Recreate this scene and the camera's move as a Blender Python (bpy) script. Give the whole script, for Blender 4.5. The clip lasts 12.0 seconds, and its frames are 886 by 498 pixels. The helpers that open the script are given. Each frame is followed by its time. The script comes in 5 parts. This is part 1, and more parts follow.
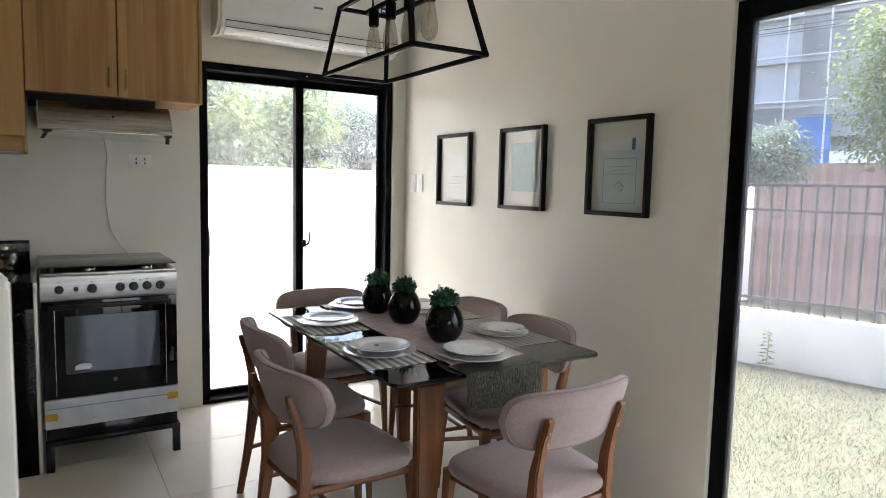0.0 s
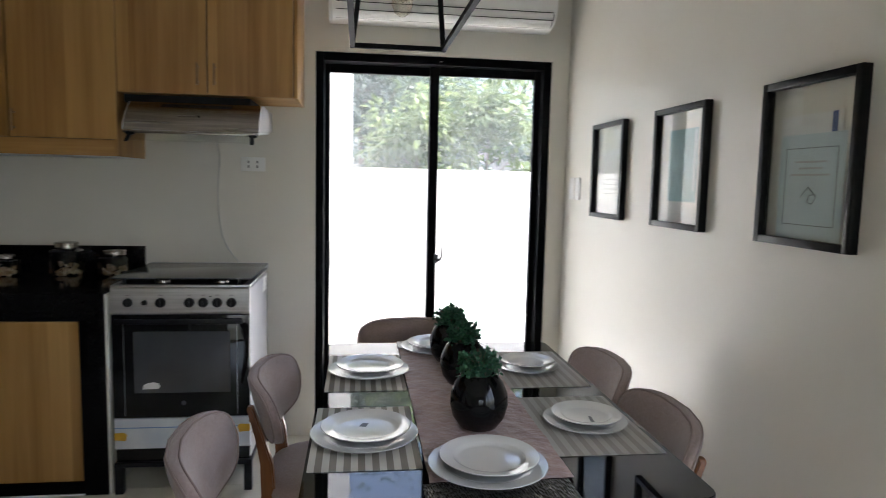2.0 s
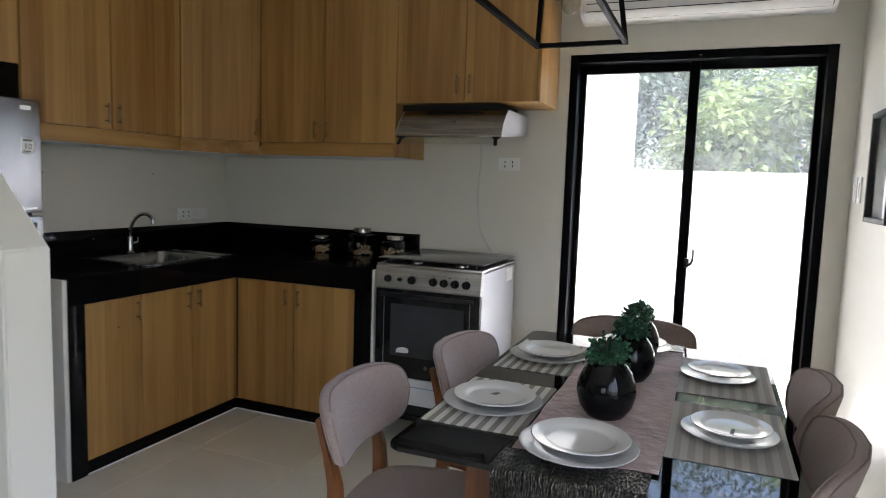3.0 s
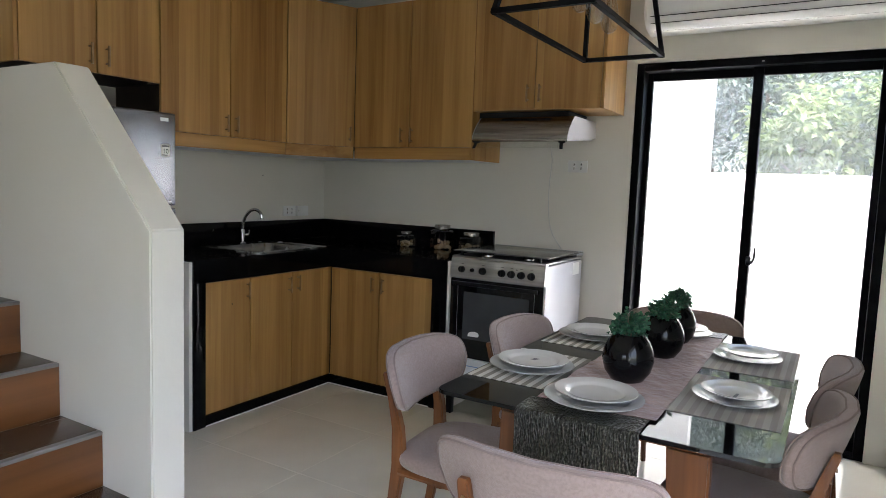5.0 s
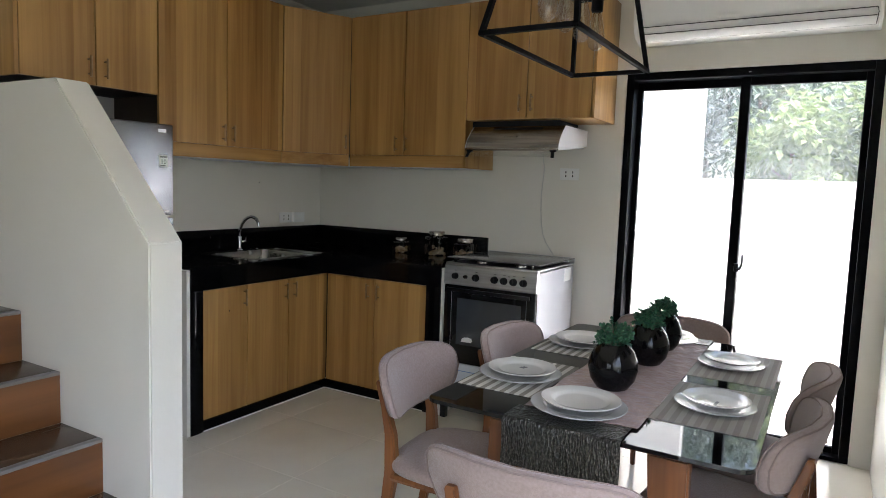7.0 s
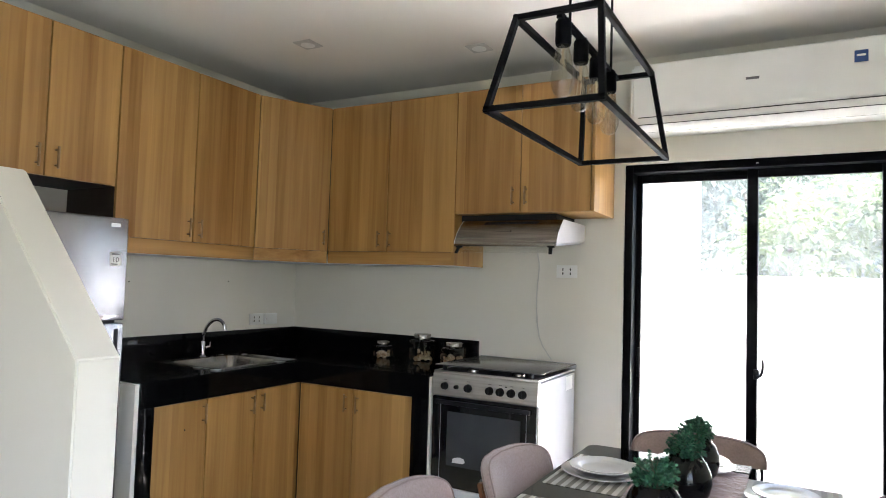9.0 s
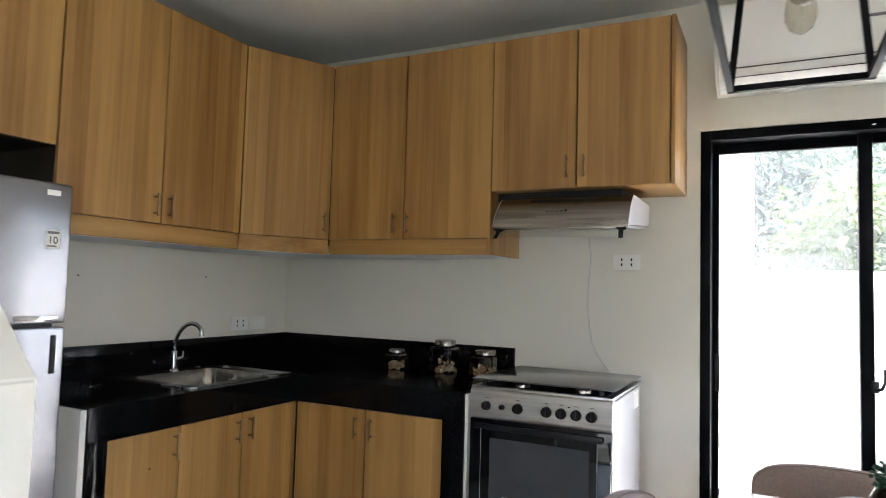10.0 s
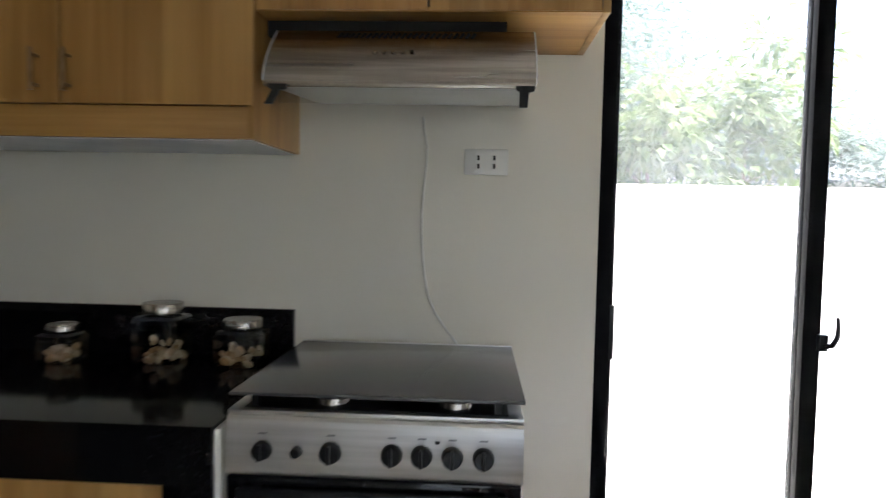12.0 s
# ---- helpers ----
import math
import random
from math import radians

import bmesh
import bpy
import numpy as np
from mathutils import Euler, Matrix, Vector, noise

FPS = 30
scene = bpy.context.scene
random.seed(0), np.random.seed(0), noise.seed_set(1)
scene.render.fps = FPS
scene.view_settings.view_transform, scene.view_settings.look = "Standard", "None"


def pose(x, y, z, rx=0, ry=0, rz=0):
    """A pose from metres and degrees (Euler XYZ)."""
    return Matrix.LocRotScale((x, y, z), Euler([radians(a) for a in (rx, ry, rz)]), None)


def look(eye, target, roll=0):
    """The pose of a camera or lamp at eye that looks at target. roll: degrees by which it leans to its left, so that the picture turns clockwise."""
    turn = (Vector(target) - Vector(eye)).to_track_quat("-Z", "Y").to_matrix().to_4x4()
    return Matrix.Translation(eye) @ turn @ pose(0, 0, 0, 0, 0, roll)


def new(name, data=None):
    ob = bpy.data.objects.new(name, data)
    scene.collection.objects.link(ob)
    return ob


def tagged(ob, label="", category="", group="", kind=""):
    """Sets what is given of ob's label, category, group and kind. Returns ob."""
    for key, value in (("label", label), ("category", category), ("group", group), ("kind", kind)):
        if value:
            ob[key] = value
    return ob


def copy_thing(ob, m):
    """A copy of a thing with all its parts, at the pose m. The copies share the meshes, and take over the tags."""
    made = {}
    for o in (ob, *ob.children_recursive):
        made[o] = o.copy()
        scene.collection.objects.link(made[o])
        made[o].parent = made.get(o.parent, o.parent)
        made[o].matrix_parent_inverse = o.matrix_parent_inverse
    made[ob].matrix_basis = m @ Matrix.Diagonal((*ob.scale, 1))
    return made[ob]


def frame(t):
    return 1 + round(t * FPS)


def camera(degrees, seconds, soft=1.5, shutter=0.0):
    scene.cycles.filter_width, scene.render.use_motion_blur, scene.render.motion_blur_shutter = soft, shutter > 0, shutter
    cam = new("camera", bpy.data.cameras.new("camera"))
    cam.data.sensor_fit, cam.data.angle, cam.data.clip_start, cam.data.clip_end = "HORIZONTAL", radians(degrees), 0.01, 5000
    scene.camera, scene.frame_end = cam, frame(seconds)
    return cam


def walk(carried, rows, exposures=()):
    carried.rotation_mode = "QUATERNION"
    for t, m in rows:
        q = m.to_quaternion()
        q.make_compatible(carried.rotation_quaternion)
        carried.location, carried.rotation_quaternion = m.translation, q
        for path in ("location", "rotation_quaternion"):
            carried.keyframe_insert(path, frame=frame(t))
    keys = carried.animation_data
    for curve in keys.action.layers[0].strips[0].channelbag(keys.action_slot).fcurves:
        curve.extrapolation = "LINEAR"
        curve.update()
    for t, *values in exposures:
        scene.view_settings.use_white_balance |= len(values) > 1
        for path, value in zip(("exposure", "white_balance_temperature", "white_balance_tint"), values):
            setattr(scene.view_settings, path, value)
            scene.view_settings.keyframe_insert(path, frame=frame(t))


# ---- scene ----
cam = camera(68.3, 12.0, soft=0.8, shutter=0.3)
PATH = [
    (0, (0.133, 0.141, 1.417), (1.176, 1.836, 1.227), 1.3),
    (0.5, (0.337, 0.346, 1.43), (1.328, 2.072, 1.228), 1.1),
    (1, (0.569, 0.517, 1.431), (1.331, 2.355, 1.227), 1.1),
    (1.5, (0.903, 0.647, 1.43), (1.456, 2.559, 1.229), 1.2),
    (2, (1.2, 0.681, 1.45), (1.459, 2.654, 1.248), 1.3),
    (2.5, (1.531, 0.688, 1.426), (1.186, 2.648, 1.227), 1.4),
    (3, (1.771, 0.609, 1.407), (1.013, 2.449, 1.204), 1.9),
    (5, (2.062, 0.344, 1.381), (1.039, 2.051, 1.185), 2.1),
    (5.5, (2.072, 0.338, 1.399), (1.055, 2.048, 1.198), 2.1),
    (6, (2.054, 0.328, 1.398), (1.044, 2.043, 1.198), 2.0),
    (6.5, (2.084, 0.316, 1.419), (1.072, 2.029, 1.215), 2.0),
    (7, (2.112, 0.303, 1.427), (1.095, 2.014, 1.233), 2.0),
    (7.5, (2.099, 0.289, 1.44), (1.083, 2.01, 1.357), 2.0),
    (7.7, (2.139, 0.279, 1.465), (1.108, 1.994, 1.458), 1.9),
    (9.5, (1.61, 0.843, 1.42), (0.666, 2.603, 1.529), 1.6),
    (10, (1.271, 1.122, 1.374), (0.367, 2.902, 1.495), 1.6),
    (10.5, (0.988, 1.415, 1.372), (0.182, 3.244, 1.412), 1.3),
    (11, (0.759, 1.702, 1.37), (0.072, 3.58, 1.37), 1.5),
    (11.5, (0.672, 2.012, 1.338), (0.219, 3.959, 1.266), 1.5),
    (12, (0.613, 2.423, 1.368), (0.508, 4.417, 1.265), 1.2),
]
EXPOSURES = [(0.0, 2.85, 6350, 15), (1.5, 2.8, 6150, 15), (2.5, 2.55, 6150, 15), (3.2, 2.85, 6150, 15), (5.0, 2.98, 6150, 15), (6.8, 3.0, 6150, 15), (7.6, 3.3, 6150, 15), (9.5, 3.73, 6150, 15), (10.0, 3.6, 6150, 15), (10.5, 4.3, 6150, 15), (11.0, 4.35, 6150, 15), (11.5, 4.22, 6150, 15), (12.0, 3.1, 6150, 15)]
walk(cam, [(t, look(eye, target, roll)) for t, eye, target, roll in PATH], EXPOSURES)

# ---- light and exposure ----
world = bpy.data.worlds.new("sky")
scene.world = world
world.use_nodes = True
wn = world.node_tree.nodes
sky = wn.new("ShaderNodeTexSky")
sky.sky_type = 'NISHITA'
sky.sun_disc = False
sky.sun_elevation, sky.sun_rotation = radians(67), radians(112)
sky.air_density, sky.dust_density, sky.ozone_density = 1.0, 4.0, 0.7
wn["Background"].inputs["Strength"].default_value = 0.15
world.node_tree.links.new(sky.outputs["Color"], wn["Background"].inputs["Color"])

sun_data = bpy.data.lights.new("sun", 'SUN')
sun_data.energy, sun_data.angle, sun_data.color = 5.0, radians(8), (1.0, 0.96, 0.9)
sun = new("sun", sun_data)
sun.matrix_world = look((3.0, -1.2, 7.5), (0, 0, 0))


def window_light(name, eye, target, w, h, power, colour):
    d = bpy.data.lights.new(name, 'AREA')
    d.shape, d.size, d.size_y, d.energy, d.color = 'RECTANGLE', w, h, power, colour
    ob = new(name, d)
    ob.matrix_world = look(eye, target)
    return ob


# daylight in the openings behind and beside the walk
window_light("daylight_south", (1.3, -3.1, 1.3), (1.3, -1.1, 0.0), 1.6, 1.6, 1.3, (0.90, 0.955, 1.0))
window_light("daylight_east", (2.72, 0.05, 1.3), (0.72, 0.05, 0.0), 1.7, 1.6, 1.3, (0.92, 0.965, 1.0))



# ---- materials ----
def mat(name, c1, c2=None, rough=0.5, metal=0.0, scale=8.0, stretch=(1, 1, 1), bump=0.0, bump_scale=60.0, rough_var=0.0,
        coat=0.0, contrast=(0.35, 0.65), island=0.0, obj_random=0.0, spec=0.5, sheen=0.0, trans=0.0):
    m = bpy.data.materials.new(name)
    m.use_nodes = True
    nt = m.node_tree
    n, l = nt.nodes, nt.links
    b = n["Principled BSDF"]
    b.inputs["Metallic"].default_value = metal
    b.inputs["Roughness"].default_value = rough
    b.inputs["Coat Weight"].default_value = coat
    b.inputs["Specular IOR Level"].default_value = spec
    b.inputs["Sheen Weight"].default_value = sheen
    tc = n.new("ShaderNodeTexCoord")
    mp = n.new("ShaderNodeMapping")
    mp.inputs["Scale"].default_value = stretch
    l.new(tc.outputs["Object"], mp.inputs["Vector"])
    vec = mp.outputs["Vector"]
    if obj_random:
        oi = n.new("ShaderNodeObjectInfo")
        mul = n.new("ShaderNodeMath")
        mul.operation = 'MULTIPLY'
        mul.inputs[1].default_value = obj_random
        l.new(oi.outputs["Random"], mul.inputs[0])
        add = n.new("ShaderNodeVectorMath")
        add.operation = 'ADD'
        l.new(vec, add.inputs[0])
        l.new(mul.outputs[0], add.inputs[1])
        vec = add.outputs[0]
    nz = n.new("ShaderNodeTexNoise")
    nz.inputs["Scale"].default_value = scale
    nz.inputs["Detail"].default_value = 6
    l.new(vec, nz.inputs["Vector"])
    if c2 is None:
        c2 = [v * 0.88 for v in c1]
    ramp = n.new("ShaderNodeValToRGB")
    ramp.color_ramp.elements[0].position, ramp.color_ramp.elements[1].position = contrast
    ramp.color_ramp.elements[0].color = (*c1, 1)
    ramp.color_ramp.elements[1].color = (*c2, 1)
    fac = nz.outputs["Fac"]
    if island:
        ge = n.new("ShaderNodeNewGeometry")
        mx = n.new("ShaderNodeMix")
        mx.inputs[0].default_value = island
        l.new(nz.outputs["Fac"], mx.inputs[2])
        l.new(ge.outputs["Random Per Island"], mx.inputs[3])
        fac = mx.outputs[0]
    l.new(fac, ramp.inputs["Fac"])
    l.new(ramp.outputs["Color"], b.inputs["Base Color"])
    if rough_var:
        mr = n.new("ShaderNodeMapRange")
        mr.inputs["To Min"].default_value = max(0.0, rough - rough_var)
        mr.inputs["To Max"].default_value = min(1.0, rough + rough_var)
        n2 = n.new("ShaderNodeTexNoise")
        n2.inputs["Scale"].default_value = scale * 0.6
        l.new(vec, n2.inputs["Vector"])
        l.new(n2.outputs["Fac"], mr.inputs["Value"])
        l.new(mr.outputs["Result"], b.inputs["Roughness"])
    if bump:
        n3 = n.new("ShaderNodeTexNoise")
        n3.inputs["Scale"].default_value = bump_scale
        n3.inputs["Detail"].default_value = 4
        l.new(vec, n3.inputs["Vector"])
        bp = n.new("ShaderNodeBump")
        bp.inputs["Strength"].default_value = bump
        bp.inputs["Distance"].default_value = 0.01
        l.new(n3.outputs["Fac"], bp.inputs["Height"])
        l.new(bp.outputs["Normal"], b.inputs["Normal"])
    if trans:
        tr = n.new("ShaderNodeBsdfTranslucent")
        l.new(ramp.outputs["Color"], tr.inputs["Color"])
        ms = n.new("ShaderNodeMixShader")
        ms.inputs[0].default_value = trans
        l.new(b.outputs[0], ms.inputs[1])
        l.new(tr.outputs[0], ms.inputs[2])
        l.new(ms.outputs[0], n["Material Output"].inputs["Surface"])
    return m


def wood(name, dark, light, band=9.0, grain=70.0, rough=0.42, axis='z', obj_random=7.0, coat=0.0, fine_mix=0.14, plank=0.0):
    """Wood with board-wide bands, streaks and fine grain running along one axis."""
    m = bpy.data.materials.new(name)
    m.use_nodes = True
    nt = m.node_tree
    n, l = nt.nodes, nt.links
    b = n["Principled BSDF"]
    b.inputs["Roughness"].default_value = rough
    b.inputs["Coat Weight"].default_value = coat
    tc = n.new("ShaderNodeTexCoord")
    oi = n.new("ShaderNodeObjectInfo")
    mul = n.new("ShaderNodeMath")
    mul.operation = 'MULTIPLY'
    mul.inputs[1].default_value = obj_random
    l.new(oi.outputs["Random"], mul.inputs[0])
    add = n.new("ShaderNodeVectorMath")
    add.operation = 'ADD'
    l.new(tc.outputs["Object"], add.inputs[0])
    l.new(mul.outputs[0], add.inputs[1])

    def noise_at(scale, along, detail=3.0, distort=0.0):
        mp = n.new("ShaderNodeMapping")
        s = [1.0, 1.0, 1.0]
        s['xyz'.index(axis)] = along
        mp.inputs["Scale"].default_value = s
        l.new(add.outputs[0], mp.inputs["Vector"])
        z = n.new("ShaderNodeTexNoise")
        z.inputs["Scale"].default_value = scale
        z.inputs["Detail"].default_value = detail
        z.inputs["Distortion"].default_value = distort
        l.new(mp.outputs[0], z.inputs["Vector"])
        return z.outputs["Fac"]

    big, mid, fine = noise_at(band, 0.035, 2.0, 0.3), noise_at(band * 2.6, 0.05, 5.0, 0.8), noise_at(grain, 0.03, 3.0)
    m1 = n.new("ShaderNodeMix")
    m1.inputs[0].default_value = 0.45
    l.new(big, m1.inputs[2])
    l.new(mid, m1.inputs[3])
    m2 = n.new("ShaderNodeMix")
    m2.inputs[0].default_value = fine_mix
    l.new(m1.outputs[0], m2.inputs[2])
    l.new(fine, m2.inputs[3])
    tone = m2.outputs[0]
    if plank:
        # staves of slightly different tone, side by side
        sp, sm, dv, fl, wh, m3 = n.new("ShaderNodeSeparateXYZ"), n.new("ShaderNodeMath"), n.new("ShaderNodeMath"), n.new("ShaderNodeMath"), n.new("ShaderNodeTexWhiteNoise"), n.new("ShaderNodeMix")
        wob = noise_at(3.0, 0.0, 0.0)
        l.new(add.outputs[0], sp.inputs[0])
        l.new(sp.outputs[0], sm.inputs[0])
        l.new(sp.outputs[1], sm.inputs[1])
        dv.operation, fl.operation, wh.noise_dimensions = 'MULTIPLY_ADD', 'FLOOR', '1D'
        dv.inputs[1].default_value = 1.0 / plank
        l.new(sm.outputs[0], dv.inputs[0])
        l.new(wob, dv.inputs[2])
        l.new(dv.outputs[0], fl.inputs[0])
        l.new(fl.outputs[0], wh.inputs["W"])
        m3.inputs[0].default_value = 0.17
        l.new(tone, m3.inputs[2])
        l.new(wh.outputs["Value"], m3.inputs[3])
        tone = m3.outputs[0]
    ramp = n.new("ShaderNodeValToRGB")
    e = ramp.color_ramp.elements
    e[0].position, e[0].color = 0.31, (*dark, 1)
    e[1].position, e[1].color = 0.67, (*light, 1)
    l.new(tone, ramp.inputs["Fac"])
    l.new(ramp.outputs["Color"], b.inputs["Base Color"])
    bp = n.new("ShaderNodeBump")
    bp.inputs["Strength"].default_value = 0.12
    bp.inputs["Distance"].default_value = 0.004
    l.new(fine, bp.inputs["Height"])
    l.new(bp.outputs["Normal"], b.inputs["Normal"])
    return m


def glass(name, tint=(1, 1, 1), ior=1.5, rough=0.0, haze=0.0):
    """A thin clear pane: see-through with a mirror gloss that grows at grazing angles."""
    m = bpy.data.materials.new(name)
    m.use_nodes = True
    n, l = m.node_tree.nodes, m.node_tree.links
    t, g, f, x = n.new("ShaderNodeBsdfTransparent"), n.new("ShaderNodeBsdfGlossy"), n.new("ShaderNodeLayerWeight"), n.new("ShaderNodeMixShader")
    t.inputs["Color"].default_value = (*tint, 1)
    g.inputs["Roughness"].default_value = rough
    f.inputs["Blend"].default_value = 0.5
    p, q = n.new("ShaderNodeMath"), n.new("ShaderNodeMath")
    p.operation, q.operation = 'POWER', 'MULTIPLY_ADD'
    p.inputs[1].default_value = 5.0
    q.inputs[1].default_value, q.inputs[2].default_value = 0.9, ((ior - 1) / (ior + 1)) ** 2
    l.new(f.outputs["Facing"], p.inputs[0])
    l.new(p.outputs[0], q.inputs[0])
    l.new(q.outputs[0], x.inputs[0])
    l.new(t.outputs[0], x.inputs[1])
    l.new(g.outputs[0], x.inputs[2])
    out = x.outputs[0]
    if haze:
        # translucent film laid in as glare haze, paling the view outside
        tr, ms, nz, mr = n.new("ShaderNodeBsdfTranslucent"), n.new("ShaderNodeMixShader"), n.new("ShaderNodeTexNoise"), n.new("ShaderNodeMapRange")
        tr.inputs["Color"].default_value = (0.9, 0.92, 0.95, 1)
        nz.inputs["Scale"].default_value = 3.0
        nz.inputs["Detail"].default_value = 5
        mr.inputs["To Min"].default_value, mr.inputs["To Max"].default_value = haze * 0.7, haze * 1.3
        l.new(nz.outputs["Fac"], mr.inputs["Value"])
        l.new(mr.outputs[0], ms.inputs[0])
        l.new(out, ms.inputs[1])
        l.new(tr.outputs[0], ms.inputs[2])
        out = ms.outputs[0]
    l.new(out, n["Material Output"].inputs["Surface"])
    return m


def striped(name, c1, c2, period, axis='x', rough=0.8):
    """Woven mat with soft stripes across one axis."""
    m = mat(name, c1, c2, rough=rough, bump=0.25, bump_scale=500)
    n, l = m.node_tree.nodes, m.node_tree.links
    tc = next(k for k in n if k.type == 'TEX_COORD')
    sep = n.new("ShaderNodeSeparateXYZ")
    l.new(tc.outputs["Object"], sep.inputs[0])
    mu, si, gt, cl = (n.new("ShaderNodeMath") for _ in range(4))
    mu.operation, si.operation, gt.operation = 'MULTIPLY', 'SINE', 'MULTIPLY_ADD'
    mu.inputs[1].default_value = 2 * math.pi / period
    gt.inputs[1].default_value, gt.inputs[2].default_value = 5.0, 0.5
    gt.use_clamp = True
    l.new(sep.outputs['xyz'.index(axis)], mu.inputs[0])
    l.new(mu.outputs[0], si.inputs[0])
    l.new(si.outputs[0], gt.inputs[0])
    ramp = next(k for k in n if k.type == 'VALTORGB')
    ramp.color_ramp.elements[0].position, ramp.color_ramp.elements[1].position = 0.0, 1.0
    l.new(gt.outputs[0], ramp.inputs["Fac"])
    return m


M_WALL = mat("cream wall paint", (0.755, 0.73, 0.66), (0.725, 0.70, 0.625), rough=0.32, scale=1.6, bump=0.05, bump_scale=40, rough_var=0.06)
M_CEIL = mat("ceiling paint", (0.85, 0.825, 0.78), (0.82, 0.79, 0.745), rough=0.8, scale=1.2, bump=0.04, bump_scale=50)
M_TILE = mat("polished cream tile", (0.74, 0.70, 0.59), (0.69, 0.65, 0.54), rough=0.10, scale=3.0, obj_random=9.0, rough_var=0.04, spec=0.55)
M_GROUT = mat("grout", (0.42, 0.39, 0.34), rough=0.9, scale=30)
M_BLACK = mat("black aluminium", (0.004, 0.004, 0.005), (0.007, 0.007, 0.008), rough=0.55, scale=10, rough_var=0.06, spec=0.06)
# veil strength chosen to pale the outdoor view as glare does
M_GLASS = glass("window glass", (0.97, 0.98, 0.97), haze=0.052)
M_BULB = glass("bulb glass", (0.84, 0.82, 0.76), 2.0)
M_JAR = glass("jar glass", (0.88, 0.88, 0.86), 1.9)
M_CLEAR = glass("clear glass", (0.95, 0.95, 0.93), 1.55)
M_OAK = wood("oak laminate", (0.232, 0.103, 0.022), (0.50, 0.290, 0.088), plank=0.075)
M_OAKB = wood("oak laminate lengthwise", (0.232, 0.103, 0.022), (0.50, 0.290, 0.088), axis='x')
M_OAKY = wood("oak laminate across", (0.232, 0.103, 0.022), (0.50, 0.290, 0.088), axis='y')
# darkened well below the oak so the door gaps look shaded
M_CARC = mat("shade-dark cabinet carcass", (0.022, 0.014, 0.008), rough=0.6, scale=20)
M_UNDER = mat("white melamine", (0.78, 0.79, 0.83), rough=0.4, scale=5)
M_GRAN = mat("black granite", (0.0028, 0.0028, 0.003), (0.0042, 0.0042, 0.0045), rough=0.09, scale=160, spec=0.14)
M_BRASS = mat("bronze handle", (0.33, 0.225, 0.125), (0.25, 0.165, 0.09), rough=0.32, metal=1.0, scale=40)
M_STEEL = mat("brushed steel", (0.62, 0.615, 0.61), (0.50, 0.495, 0.49), rough=0.33, metal=1.0, scale=22, stretch=(0.15, 1, 4), rough_var=0.08, bump=0.03, bump_scale=200)
M_HOOD = mat("dull brushed steel", (0.385, 0.355, 0.325), (0.27, 0.248, 0.225), rough=0.25, metal=1.0, scale=22, stretch=(0.15, 1, 4), rough_var=0.08, bump=0.03, bump_scale=200)
M_FRIDGE = mat("fridge steel", (0.27, 0.273, 0.295), (0.245, 0.248, 0.268), rough=0.25, metal=1.0, scale=60, stretch=(1, 1, 0.05), rough_var=0.03)
M_CHROME = mat("chrome", (0.52, 0.52, 0.53), rough=0.12, metal=1.0)
M_SINK = mat("sink steel", (0.42, 0.405, 0.38), (0.34, 0.33, 0.31), rough=0.26, metal=1.0, scale=14, rough_var=0.06)
M_ENAMEL = mat("white enamel", (0.66, 0.66, 0.69), (0.62, 0.62, 0.65), rough=0.25, scale=4)
M_PLAST = mat("white plastic", (0.84, 0.84, 0.82), (0.81, 0.81, 0.79), rough=0.35, scale=6)
M_BPLAST = mat("black plastic", (0.006, 0.006, 0.007), rough=0.3, scale=20, spec=0.3)
M_OVEN = mat("oven glass", (0.005, 0.005, 0.006), rough=0.05, scale=10, spec=0.4)
# base grey lifted in place of the room mirrored in the oven glass
M_OVENW = mat("oven window", (0.042, 0.044, 0.048), (0.054, 0.057, 0.062), rough=0.06, scale=5, spec=0.6)
M_LID = mat("smoked glass lid", (0.055, 0.055, 0.057), (0.07, 0.07, 0.071), rough=0.16, scale=6, spec=0.7)
M_FILM = mat("protective film", (0.72, 0.76, 0.80), (0.62, 0.67, 0.74), rough=0.3, scale=9, bump=0.1, bump_scale=20)
M_BLUE = mat("blue line", (0.25, 0.38, 0.62), rough=0.5)
M_TAPE = mat("yellow tape", (0.75, 0.45, 0.04), (0.65, 0.36, 0.03), rough=0.4, scale=30)
M_PAPER = mat("white paper", (0.80, 0.80, 0.78), (0.74, 0.74, 0.73), rough=0.7, scale=12)
M_PAPER2 = mat("pale blue paper", (0.60, 0.70, 0.72), (0.54, 0.64, 0.67), rough=0.6, scale=6)
M_PAPER3 = mat("teal sheet", (0.34, 0.52, 0.56), (0.40, 0.57, 0.60), rough=0.5, scale=5)
M_INK = mat("grey ink", (0.16, 0.16, 0.17), rough=0.7)
M_INKB = mat("blue ink", (0.03, 0.08, 0.28), rough=0.6)
M_FRAME = mat("black picture frame", (0.006, 0.006, 0.006), (0.01, 0.01, 0.01), rough=0.35, scale=30, spec=0.2)
M_FABRIC = mat("taupe chair fabric", (0.37, 0.284, 0.259), (0.315, 0.24, 0.218), rough=0.95, scale=120, bump=0.35, bump_scale=420, sheen=0.3, spec=0.2)
M_PIPE = mat("taupe piping", (0.30, 0.23, 0.21), rough=0.95, scale=200, bump=0.2, bump_scale=400)
M_WALNUT = wood("stained chair wood", (0.105, 0.031, 0.007), (0.25, 0.088, 0.020), band=14, grain=120, rough=0.38, coat=0.05)
M_WALX = wood("stained wood lengthwise", (0.105, 0.031, 0.007), (0.25, 0.088, 0.020), band=14, grain=120, rough=0.38, axis='x', coat=0.05)
